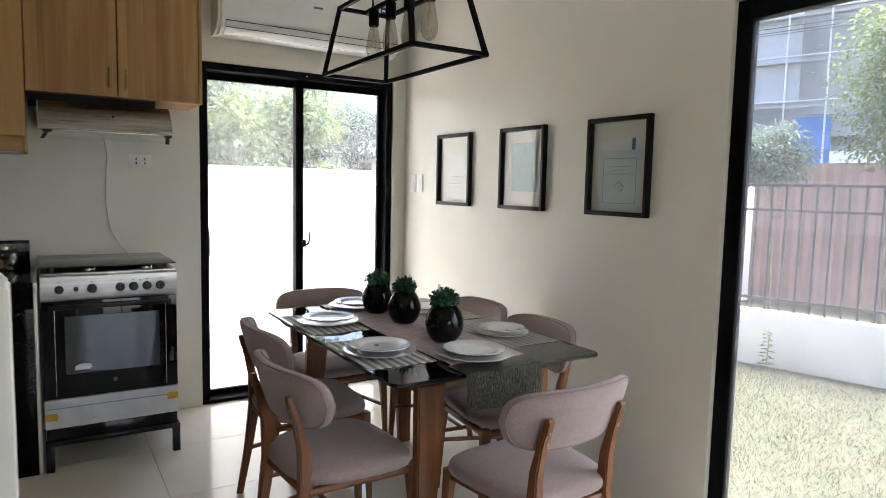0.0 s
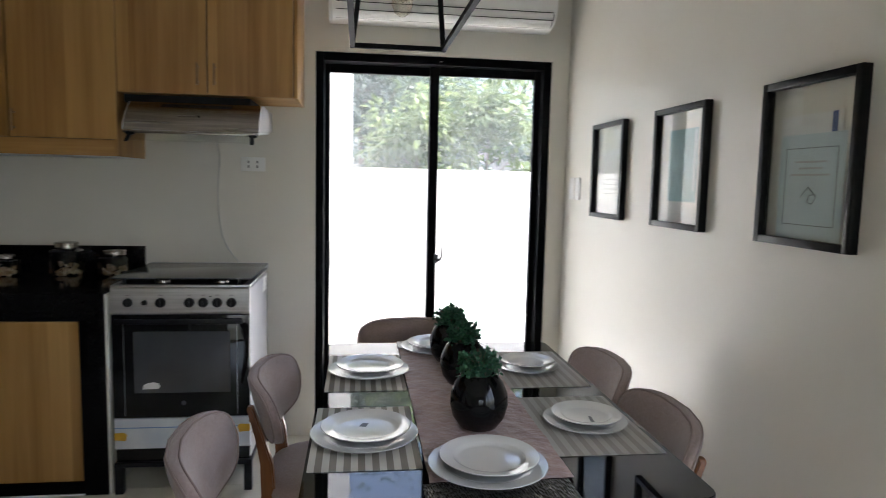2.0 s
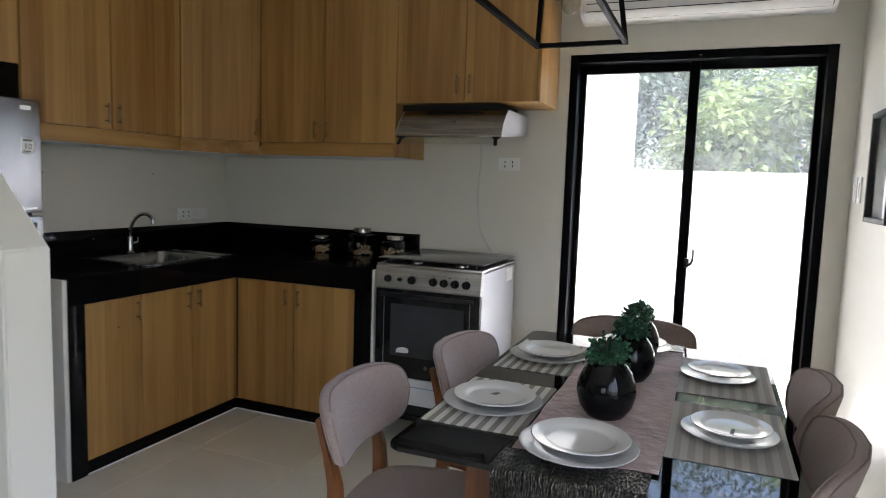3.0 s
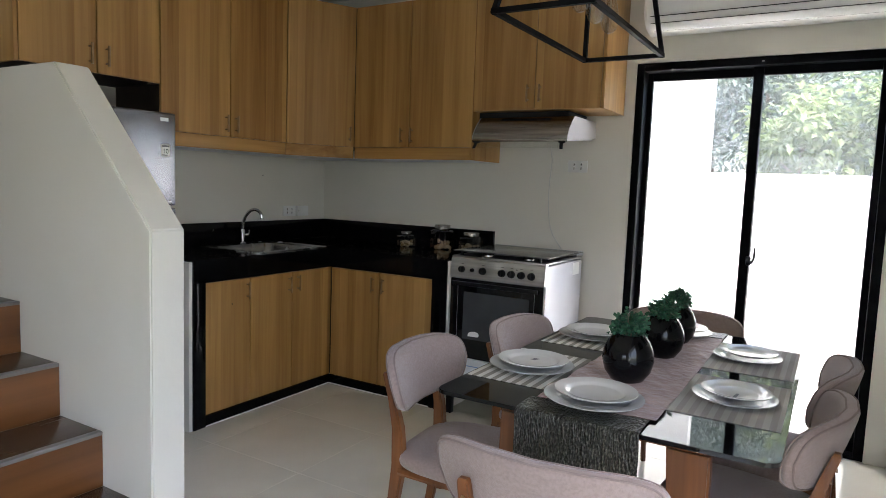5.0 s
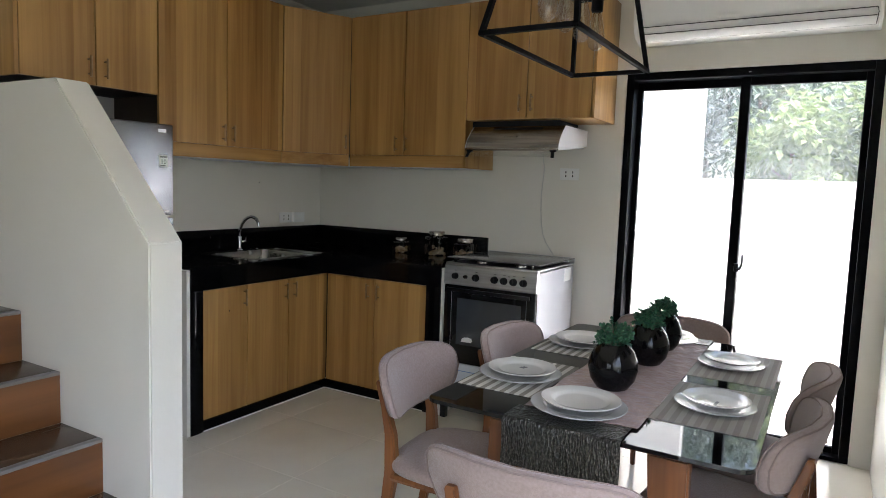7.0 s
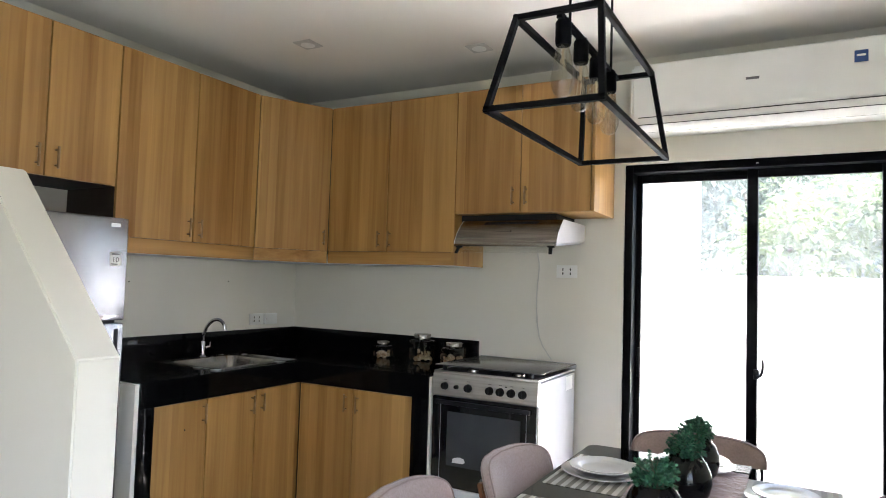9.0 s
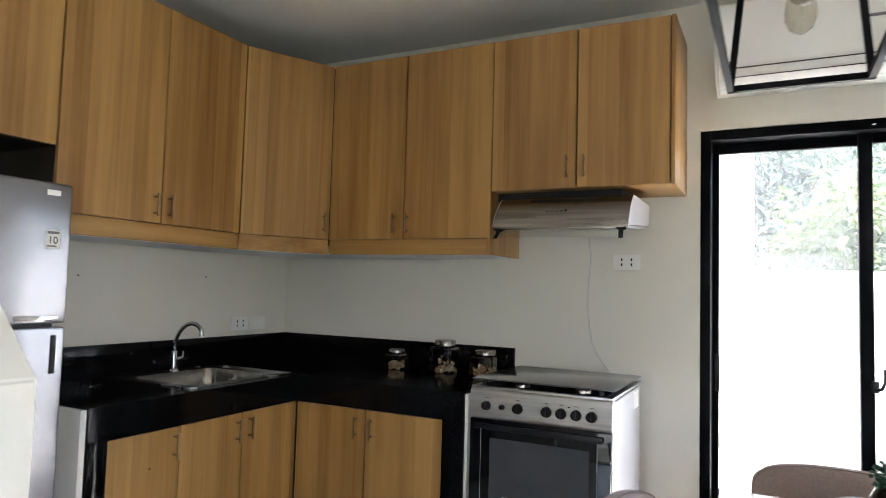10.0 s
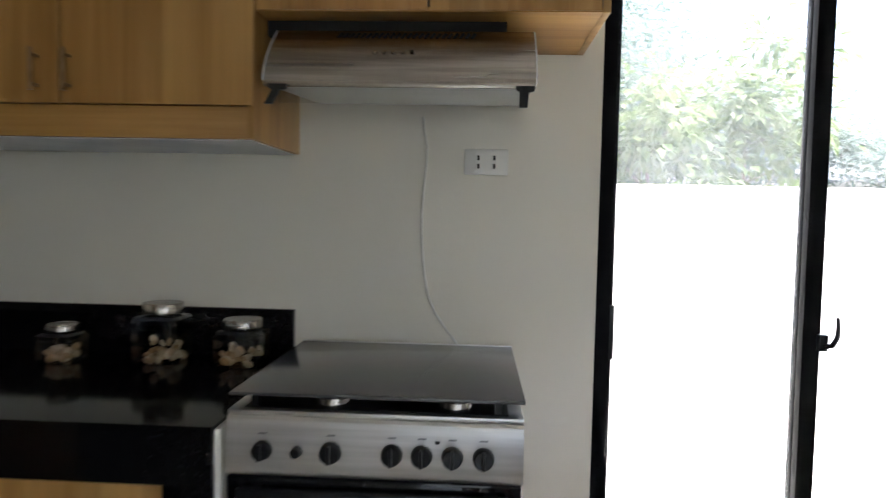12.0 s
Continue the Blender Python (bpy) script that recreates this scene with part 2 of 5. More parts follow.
M_TGLASS = mat("black table glass", (0.006, 0.006, 0.007), (0.009, 0.009, 0.009), rough=0.025, scale=3, spec=0.42)
M_RUNNER = mat("mauve runner cloth", (0.385, 0.262, 0.235), (0.31, 0.203, 0.183), rough=0.7, scale=18, bump=1.0, bump_scale=34, sheen=0.3)
M_MAT_L = striped("striped beige placemat", (0.25, 0.228, 0.19), (0.62, 0.60, 0.54), 0.034, 'x')
# same weave as the beige mats, stripe contrast lowered to stand in for sheen
M_MAT_R = striped("striped placemat with painted sheen", (0.30, 0.282, 0.254), (0.395, 0.378, 0.348), 0.034, 'x')
M_PLATE = mat("white glazed plate", (0.72, 0.71, 0.68), (0.69, 0.68, 0.65), rough=0.12, scale=5, spec=0.6)
M_CHARGE = mat("grey glazed plate", (0.56, 0.56, 0.55), (0.50, 0.50, 0.49), rough=0.15, scale=5, spec=0.6)
M_VASE = mat("black glazed ceramic", (0.004, 0.004, 0.0045), (0.006, 0.006, 0.007), rough=0.06, scale=8, spec=0.32)
M_BOX = mat("artificial boxwood leaf", (0.012, 0.062, 0.034), (0.055, 0.17, 0.085), rough=0.5, scale=30, island=0.75, contrast=(0.2, 0.8), trans=0.15)
M_LEAF = mat("tree leaf", (0.090, 0.128, 0.052), (0.20, 0.25, 0.105), spec=0.2, rough=0.6, scale=1.0, island=0.65, contrast=(0.2, 0.8), trans=0.45)
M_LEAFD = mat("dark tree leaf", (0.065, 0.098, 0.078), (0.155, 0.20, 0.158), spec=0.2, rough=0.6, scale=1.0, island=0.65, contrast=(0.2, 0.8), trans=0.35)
M_BARK = mat("bark", (0.20, 0.16, 0.12), (0.11, 0.085, 0.065), rough=0.9, scale=14, stretch=(1, 1, 0.3), bump=0.6, bump_scale=30)
M_STAIR_T = mat("dark wood-look stair tile", (0.085, 0.048, 0.030), (0.06, 0.034, 0.022), rough=0.25, scale=9, stretch=(5, 0.6, 1), rough_var=0.06)
M_STAIR_R = wood("wood-look riser tile", (0.085, 0.030, 0.009), (0.215, 0.085, 0.026), band=6, grain=40, axis='y', rough=0.3)
M_NOSE = mat("grey nosing", (0.20, 0.19, 0.185), rough=0.4, scale=30)
M_OUTW = mat("white outside render", (0.80, 0.80, 0.78), (0.74, 0.74, 0.72), rough=0.85, scale=2.0, bump=0.1, bump_scale=30)
M_GWALL = mat("garden wall paint", (0.50, 0.50, 0.49), (0.45, 0.45, 0.44), rough=0.85, scale=2.2, bump=0.1, bump_scale=30)
M_CONC = mat("pale concrete paving", (0.74, 0.73, 0.70), (0.66, 0.65, 0.62), rough=0.85, scale=2.5, bump=0.15, bump_scale=40)
M_GRASS = mat("lawn", (0.036, 0.043, 0.018), (0.050, 0.048, 0.025), rough=0.95, scale=5, bump=0.6, bump_scale=60, contrast=(0.4, 0.62))
M_BLADE = mat("grass blade", (0.026, 0.036, 0.013), (0.044, 0.043, 0.022), rough=0.8, spec=0.15, scale=2, island=0.8, contrast=(0.1, 0.9), trans=0.15)
M_FENCE = mat("black fence steel", (0.035, 0.032, 0.032), rough=0.5, scale=20)
M_HOARD = mat("brown metal sheeting", (0.26, 0.19, 0.18), (0.21, 0.155, 0.145), rough=0.55, scale=3, stretch=(1, 1, 0.2))
M_BLDG = mat("grey unfinished concrete", (0.38, 0.385, 0.40), (0.31, 0.315, 0.33), rough=0.9, scale=1.4, bump=0.2, bump_scale=12)
M_TARP = mat("blue tarpaulin", (0.03, 0.13, 0.42), (0.05, 0.19, 0.5), rough=0.45, scale=3, bump=0.4, bump_scale=4)
M_SCAF = mat("galvanised tube", (0.55, 0.56, 0.57), rough=0.4, metal=0.7)
M_NET = mat("pale site sheet", (0.42, 0.43, 0.46), (0.36, 0.37, 0.40), rough=0.8, scale=2, bump=0.3, bump_scale=5)
M_SHELL = mat("seashell", (0.34, 0.20, 0.095), (0.56, 0.44, 0.31), rough=0.4, scale=25, island=0.7, contrast=(0.2, 0.8))
M_WIRE = mat("off-white cable", (0.66, 0.65, 0.62), rough=0.45, scale=20)
M_FIL = mat("bulb filament holder", (0.5, 0.42, 0.28), rough=0.4, metal=0.6)
M_DARK = mat("dark void", (0.01, 0.01, 0.01), rough=0.8)
M_SPOTC = mat("downlight face", (0.60, 0.59, 0.57), rough=0.5, scale=20)


# ---- mesh helpers ----
def box(bm, x0, x1, y0, y1, z0, z1, bevel=0.0, seg=2):
    r = bmesh.ops.create_cube(bm, size=1.0)
    vs = r["verts"]
    for v in vs:
        v.co = Vector(((x0 + x1) / 2 + v.co.x * (x1 - x0), (y0 + y1) / 2 + v.co.y * (y1 - y0), (z0 + z1) / 2 + v.co.z * (z1 - z0)))
    if bevel:
        es = list({e for v in vs for e in v.link_edges})
        bmesh.ops.bevel(bm, geom=es, offset=bevel, segments=seg, affect='EDGES', profile=0.6)
    return bm


def boxed(*a, **k):
    return box(bmesh.new(), *a, **k)


def tube(bm, pts, r, seg=8, closed=False, cap=True):
    """A round bar along points; r is one radius or one for each point."""
    pts = [Vector(p) for p in pts]
    n = len(pts)
    rs = r if isinstance(r, (list, tuple)) else [r] * n
    rings = []
    up = None
    for i, p in enumerate(pts):
        a = pts[(i - 1) % n] if (closed or i) else p
        b = pts[(i + 1) % n] if (closed or i < n - 1) else p
        d = (b - a).normalized()
        if up is None:
            up = Vector((0, 0, 1)) if abs(d.z) < 0.9 else Vector((1, 0, 0))
        side = d.cross(up).normalized()
        up = side.cross(d).normalized()
        rings.append([bm.verts.new(p + rs[i] * (math.cos(2 * math.pi * k / seg) * side + math.sin(2 * math.pi * k / seg) * up)) for k in range(seg)])
    for i in range(n if closed else n - 1):
        q, w = rings[i], rings[(i + 1) % n]
        for k in range(seg):
            bm.faces.new((q[k], q[(k + 1) % seg], w[(k + 1) % seg], w[k]))
    if cap and not closed:
        bm.faces.new(list(reversed(rings[0])))
        bm.faces.new(rings[-1])
    return bm


def lathe(bm, prof, c=(0, 0, 0), seg=32):
    """Turns a profile of (radius, height) about the z axis through c."""
    rings = []
    for r, z in prof:
        if r < 1e-5:
            rings.append([bm.verts.new((c[0], c[1], c[2] + z))])
        else:
            rings.append([bm.verts.new((c[0] + r * math.cos(2 * math.pi * k / seg), c[1] + r * math.sin(2 * math.pi * k / seg), c[2] + z)) for k in range(seg)])
    for q, w in zip(rings, rings[1:]):
        for k in range(seg):
            k2 = (k + 1) % seg
            if len(q) == 1 and len(w) == 1:
                continue
            if len(q) == 1:
                bm.faces.new((q[0], w[k2], w[k]))
            elif len(w) == 1:
                bm.faces.new((q[k], q[k2], w[0]))
            else:
                bm.faces.new((q[k], q[k2], w[k2], w[k]))
    return bm


def prism(bm, poly, a0, a1, axis='x'):
    """A flat outline pushed along one axis. Outline points are the two other axes in order."""
    def put(p, a):
        return {'x': (a, p[0], p[1]), 'y': (p[0], a, p[1]), 'z': (p[0], p[1], a)}[axis]
    A = [bm.verts.new(put(p, a0)) for p in poly]
    B = [bm.verts.new(put(p, a1)) for p in poly]
    n = len(poly)
    for i in range(n):
        bm.faces.new((A[i], A[(i + 1) % n], B[(i + 1) % n], B[i]))
    bm.faces.new(list(reversed(A)))
    bm.faces.new(B)
    return bm


def link(name, bm, material, smooth=None):
    bmesh.ops.recalc_face_normals(bm, faces=bm.faces[:])
    me = bpy.data.meshes.new(name)
    bm.to_mesh(me)
    bm.free()
    me.materials.append(material)
    if smooth:
        for p in me.polygons:
            p.use_smooth = True
        me.set_sharp_from_angle(angle=radians(smooth))
    return new(name, me)


def thing(name, at, label, category, group="", kind=""):
    ob = new(name)
    ob.location = at
    ob.empty_display_size = 0.1
    return tagged(ob, label, category, group, kind)


def part(name, bm, material, parent, label="", smooth=35):
    """One mesh in world coordinates under a thing or a part."""
    off = Vector((0, 0, 0))
    p = parent
    while p is not None:
        off += p.location
        p = p.parent
    bmesh.ops.translate(bm, vec=-off, verts=bm.verts[:])
    ob = link(name, bm, material, smooth)
    ob.parent = parent
    return tagged(ob, label)


def solid(name, bm, material, label, category, kind="structure", smooth=35):
    return tagged(link(name, bm, material, smooth), label, category, "", kind)


# ---- the shell of the house ----
XR, YN, XK, YS, XW, ZC = 2.385, 4.357, -1.475, -2.843, -2.415, 2.755
DX0, DX1, DZ = 0.965, 2.284, 2.144
WY0, WY1, WZ = -0.85, 1.742, 2.14
T = 0.16

b = boxed(XW - T, DX0, YN, YN + T, -0.15, ZC)
box(b, DX1, XR + T, YN, YN + T, -0.15, ZC)
box(b, DX0, DX1, YN, YN + T, DZ, ZC)
box(b, DX0, DX1, YN, YN + T, -0.15, -0.012)
solid("wall_north", b, M_WALL, "cream painted wall with a wide glazed door opening", "wall")
b = boxed(XR, XR + 0.09, WY1, YN, -0.15, ZC)
box(b, XR, XR + 0.09, YS - T, WY0, -0.15, ZC)
box(b, XR, XR + 0.09, WY0, WY1, WZ, ZC)
box(b, XR, XR + 0.09, WY0, WY1, -0.15, -0.012)
box(b, XR + 0.0901, XR + T, WY1 + 0.1, YN, -0.15, ZC)
box(b, XR + 0.0901, XR + T, YS - T, WY0 - 0.1, -0.15, ZC)
box(b, XR + 0.0901, XR + T, WY0 - 0.1, WY1 + 0.1, WZ + 0.06, ZC)
box(b, XR + 0.0901, XR + T, WY0 - 0.1, WY1 + 0.1, -0.15, -0.012)
solid("wall_east", b, M_WALL, "cream painted wall with a tall garden window", "wall")
solid("wall_kitchen", boxed(XK - T, XK, 1.87, YN, -0.15, ZC), M_WALL, "cream painted kitchen wall behind the sink", "wall")
solid("wall_west", boxed(XW - T, XW, YS - T, YN, -0.15, ZC), M_WALL, "plain cream painted wall behind the stairs", "wall")
b = boxed(XW - T, 0.5, YS - T, YS, -0.15, ZC)
box(b, 2.1, XR + T, YS - T, YS, -0.15, ZC)
box(b, 0.5, 2.1, YS - T, YS, 2.1, ZC)
solid("wall_south", b, M_WALL, "plain cream painted wall with a glazed opening", "wall")
solid("ceiling", boxed(XW - T, XR + T, YS - T, YN + T, ZC, ZC + 0.12), M_CEIL, "flat off-white painted ceiling", "ceiling")
# roof slab out of sight; eaves added to keep sun out of the windows
solid("roof", boxed(XW - T, XR + T + 1.05, YS - T - 0.5, YN + T, ZC + 0.121, ZC + 0.26), M_CONC, "flat pale concrete roof slab, deep eaves added to block sun", "roof")
solid("floor", boxed(XW - T, XR, YS - T, YN, -0.15, -0.006), M_GROUT, "grout bed of the cream floor tiles", "floor")

# low wall of the stairs, sloping up along the flight
SWX = 0.068
b = prism(bmesh.new(), [(SWX, 0.0), (SWX, 1.189), (-0.505, 1.79), (-2.414, 1.79), (-2.414, 0.0)], 1.73, 1.868, 'y')
bmesh.ops.bevel(b, geom=[e for e in b.edges if abs(e.verts[0].co.y - e.verts[1].co.y) > 0.1 or min(v.co.z for v in e.verts) > 1.0 or (abs(e.verts[0].co.x - SWX) < 1e-4 and abs(e.verts[1].co.x - SWX) < 1e-4)], offset=0.006, segments=2, affect='EDGES')
solid("wall_stair", b, M_WALL, "cream painted low wall sloping up beside the stairs", "wall")

# stairs
stairs = thing("staircase", (-0.1, 1.3, 0), "brown wood-look tiled stairs with grey nosings", "stairs", kind="structure")
for i in range(9):
    xn, z = 0.0625 - 0.285 * i, 0.204 + 0.2115 * i
    if xn < -2.3:
        break
    xe = max(xn - 0.285, -2.412)
    part("step", boxed(max(xn - 0.34, -2.413), xn - 0.014, 0.75, 1.728, 0.0 if i < 2 else z - 0.25, z - 0.012), M_GROUT, stairs)
    part("riser", boxed(xn - 0.014, xn - 0.002, 0.75, 1.7285, max(0.0, z - 0.2125), z - 0.014, 0.002), M_STAIR_R, stairs, "orange-brown wood-look riser tile")
    part("tread", boxed(xe, xn - 0.03, 0.75, 1.7285, z - 0.011, z, 0.002), M_STAIR_T, stairs, "dark brown wood-look tread tile")
    part("nosing", boxed(xn - 0.029, xn, 0.75, 1.7285, z - 0.014, z + 0.001, 0.003), M_NOSE, stairs, "grey nosing strip")


# ---- glazed openings ----
def sliding_door():
    d = thing("door_1", (1.62, 4.42, 0), "black aluminium framed sliding glass door, closed", "door", kind="structure")
    y0, y1 = YN + 0.012, YN + 0.152
    f = 0.045
    part("frame_side", boxed(DX0, DX0 + f, y0, y1, 0, DZ, 0.003), M_BLACK, d)
    part("frame_side", boxed(DX1 - f, DX1, y0, y1, 0, DZ, 0.003), M_BLACK, d)
    part("frame_head", boxed(DX0 + f, DX1 - f, y0, y1, DZ - f, DZ, 0.003), M_BLACK, d)
    part("frame_sill", boxed(DX0 + f, DX1 - f, y0, y1, 0, 0.022, 0.003), M_BLACK, d)
    for nm, xa, xb, ya, lw, rw in (("sliding_leaf", DX0 + f, 1.652, YN + 0.114, 0.028, 0.052), ("fixed_leaf", 1.599, DX1 - f, YN + 0.076, 0.052, 0.034)):
        yb = ya + 0.034
        b = boxed(xa, xa + lw, ya, yb, 0.022, DZ - f, 0.003)
        box(b, xb - rw, xb, ya, yb, 0.022, DZ - f, 0.003)
        box(b, xa + lw, xb - rw, ya + 0.001, yb - 0.001, DZ - f - 0.046, DZ - f, 0.003)
        box(b, xa + lw, xb - rw, ya + 0.001, yb - 0.001, 0.022, 0.056, 0.003)
        leaf = part(nm, b, M_BLACK, d)
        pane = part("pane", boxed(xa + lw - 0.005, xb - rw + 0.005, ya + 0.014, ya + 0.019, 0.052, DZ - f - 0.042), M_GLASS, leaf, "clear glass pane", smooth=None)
        pane.visible_shadow = False
    # crescent handle on the meeting stile
    b = boxed(1.638, 1.664, YN + 0.054, YN + 0.075, 0.985, 1.035, 0.004)
    tube(b, [(1.654, YN + 0.056, 1.0), (1.67, YN + 0.044, 1.005), (1.68, YN + 0.038, 1.03), (1.682, YN + 0.038, 1.062), (1.68, YN + 0.04, 1.09)], [0.008, 0.008, 0.007, 0.006, 0.005])
    part("handle", b, M_BPLAST, d, "black crescent handle")
    part("pull_recess", boxed(DX0 + 0.058, DX0 + 0.078, YN + 0.106, YN + 0.116, 0.93, 1.10, 0.004), M_BPLAST, d, "black recessed pull")
    part("sensor_dot", lathe(bmesh.new(), [(0.0, 0.0), (0.006, 0.0), (0.006, 0.004), (0.0, 0.004)], (1.65, YN + 0.011, DZ - 0.028), 12), M_PLAST, d, "small white plug")


def garden_window(name, at, kind_label, axis, c, a0, a1, z1, splits):
    """Floor-length fixed glazing; axis is the way it runs, c the plane's middle."""
    w = thing(name, at, kind_label, "window", kind="structure")

    def bx(p0, p1, q0, q1, r0, r1, bev=0.003):
        return boxed(q0, q1, p0, p1, r0, r1, bev) if axis == 'y' else boxed(p0, p1, q0, q1, r0, r1, bev)
    f, d = 0.056, 0.028
    po = -0.012 if c > 0 else 0.012
    part("frame_side", bx(a0, a0 + f, c - d, c + d, 0, z1), M_BLACK, w)
    part("frame_side", bx(a1 - f, a1, c - d, c + d, 0, z1), M_BLACK, w)
    part("frame_head", bx(a0 + f, a1 - f, c - d, c + d, z1 - f - 0.02, z1), M_BLACK, w)
    part("frame_sill", bx(a0 + f, a1 - f, c - d, c + d, 0, 0.07), M_BLACK, w)
    edges = [a0 + f, *splits, a1 - f]
    for s in splits:
        part("mullion", bx(s - 0.03, s + 0.03, c - d, c + d, 0.07, z1 - f - 0.02), M_BLACK, w)
    for p, q in zip(edges, edges[1:]):
        b = bx(p + 0.001, p + 0.014, c - d - 0.004, c + po, 0.071, z1 - f - 0.021, 0.002)
        part("glazing_bead", b, M_BLACK, w)
        part("glazing_bead", bx(q - 0.014, q - 0.001, c - d - 0.004, c + po, 0.071, z1 - f - 0.021, 0.002), M_BLACK, w)
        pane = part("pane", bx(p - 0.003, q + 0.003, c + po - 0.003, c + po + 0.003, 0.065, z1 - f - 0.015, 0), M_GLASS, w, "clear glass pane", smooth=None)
        pane.visible_shadow = False


sliding_door()
garden_window("window_1", (XR + 0.06, 0.4, 0), "black aluminium framed floor-length garden window", 'y', XR + 0.052, WY0, WY1, WZ, [0.45])
garden_window("window_2", (1.3, YS - 0.05, 0), "black aluminium framed floor-length front window", 'x', YS - 0.06, 0.5, 2.1, 2.1, [1.3])


# ---- ceiling fittings ----
for x, y in ((-0.577, 3.369), (0.277, 3.814)):
    d = thing("downlight", (x, y, ZC), "square white recessed ceiling downlight, switched off", "downlight", "ceiling downlights")
    b = boxed(x - 0.06, x + 0.06, y - 0.06, y + 0.06, ZC - 0.006, ZC - 0.0005, 0.002)
    part("trim_plate", b, M_SPOTC, d)
    part("lens", lathe(bmesh.new(), [(0.0, 0.0), (0.04, 0.0), (0.04, 0.003), (0.0, 0.003)], (x, y, ZC - 0.0095), 24), M_PLAST, d)


# ---- kitchen cabinets ----
def bar_handle(parent, x, y, z, out, half=0.05):
    """An upright bar pull with two feet; out is the way it stands off the door."""
    o = Vector(out)
    c = Vector((x, y, z))
    b = bmesh.new()
    tube(b, [c + o * 0.028 + Vector((0, 0, -half)), c + o * 0.028 + Vector((0, 0, half))], 0.0057, 10)
    for s in (-0.7, 0.7):
        tube(b, [c + o * 0.001 + Vector((0, 0, s * half)), c + o * 0.028 + Vector((0, 0, s * half))], 0.004, 8)
    return part("handle", b, M_BRASS, parent, "slim bronze bar handle")


def door_panel(parent, p0, p1, z0, z1, out, handle=None, hz=0.0):
    """A flat laminate door from plan point p0 to p1; handle is how far along it the pull stands."""
    a, c, o = Vector((*p0, 0)), Vector((*p1, 0)), Vector(out)
    d = (c - a).normalized()
    g = 0.0034
    b = boxed(0, 1, 0, 1, 0, 1)
    length = (c - a).length
    for v in b.verts:
        u = g + v.co.x * (length - 2 * g)
        w = -0.018 + v.co.y * 0.018
        v.co = a + d * u + o * w + Vector((0, 0, z0 + g + v.co.z * (z1 - z0 - 2 * g)))
    bmesh.ops.bevel(b, geom=b.edges[:], offset=0.0012, segments=1, affect='EDGES')
    ob = part("door", b, M_OAK, parent)
    if handle is not None:
        h = a + d * handle
        bar_handle(ob, h.x, h.y, hz, out)
    return ob


FY, FX = 3.955, -1.07
ZT, ZB, ZV, ZH, ZF = 2.562, 1.615, 1.54, 1.838, 1.856
S = (0, -1, 0)
E_ = (1, 0, 0)

c = thing("hood_cabinet", (0.49, 4.17, ZH), "oak laminate wall cabinet above the range hood, doors closed", "cabinet", "kitchen wall cabinets")
part("body", boxed(0.081, 0.887, FY + 0.019, YN - 0.001, ZH + 0.012, ZT), M_CARC, c)
part("bottom_panel", boxed(0.082, 0.8875, FY + 0.003, YN - 0.0015, ZH + 0.001, ZH + 0.0115), M_OAKB, c)
part("side_panel", boxed(0.888, 0.905, FY + 0.002, YN - 0.001, ZH + 0.0, ZT + 0.001, 0.001), M_OAK, c)
door_panel(c, (0.079, FY), (0.487, FY), ZH, ZT, S, 0.367, 1.932)
door_panel(c, (0.487, FY), (0.887, FY), ZH, ZT, S, 0.036, 1.932)

c = thing("tall_wall_cabinet", (-0.4, 4.17, ZV), "oak laminate wall cabinet with two tall closed doors", "cabinet", "kitchen wall cabinets")
part("body", boxed(-0.851, 0.061, FY + 0.019, YN - 0.001, ZB + 0.001, ZT), M_CARC, c)
door_panel(c, (-0.855, FY), (-0.396, FY), ZB, ZT, S, 0.405, 1.694)
door_panel(c, (-0.396, FY), (0.078, FY), ZB, ZT, S, 0.026, 1.694)
part("valance", boxed(-0.858, 0.061, FY + 0.010, FY + 0.028, ZV, ZB + 0.0015, 0.001), M_OAKB, c, "oak laminate light valance")
part("side_panel", boxed(0.0615, 0.0775, FY + 0.002, YN - 0.001, ZV, ZT, 0.001), M_OAK, c)
part("under_board", boxed(-0.90, 0.0605, FY + 0.029, YN - 0.002, ZV - 0.002, ZV + 0.006), M_UNDER, c, "white melamine bottom board")

c = thing("corner_wall_cabinet", (-1.2, 4.1, ZV), "oak laminate corner wall cabinet with one angled door", "cabinet", "kitchen wall cabinets")
dv = Vector((-0.855 + 1.07, FY - 3.52, 0)).normalized()
nv = Vector((dv.y, -dv.x, 0))
b = prism(bmesh.new(), [(-1.07 - 0.02 * nv.x, 3.522 - 0.02 * nv.y), (-0.858 - 0.02 * nv.x, FY - 0.02 * nv.y), (-0.858, YN - 0.001), (XK + 0.001, YN - 0.001), (XK + 0.001, 3.522)], ZB + 0.001, ZT, 'z')
part("body", b, M_CARC, c)
door_panel(c, (-1.07, 3.52), (-0.855, FY), ZB, ZT, tuple(nv), 0.445, 1.705)
b = boxed(0, 1, 0, 1, 0, 1)
for v in b.verts:
    v.co = Vector((-1.07, 3.52, 0)) + dv * (v.co.x * 0.485) - nv * (0.010 + 0.017 * v.co.y) + Vector((0, 0, ZV + v.co.z * (ZB - ZV + 0.0014)))
part("valance", b, M_OAKY, c, "oak laminate light valance")
part("under_board", prism(bmesh.new(), [(-1.102, 3.54), (-0.902, FY + 0.005), (-0.902, YN - 0.002), (XK + 0.002, YN - 0.002), (XK + 0.002, 3.54)], ZV - 0.0024, ZV + 0.0056, 'z'), M_UNDER, c)

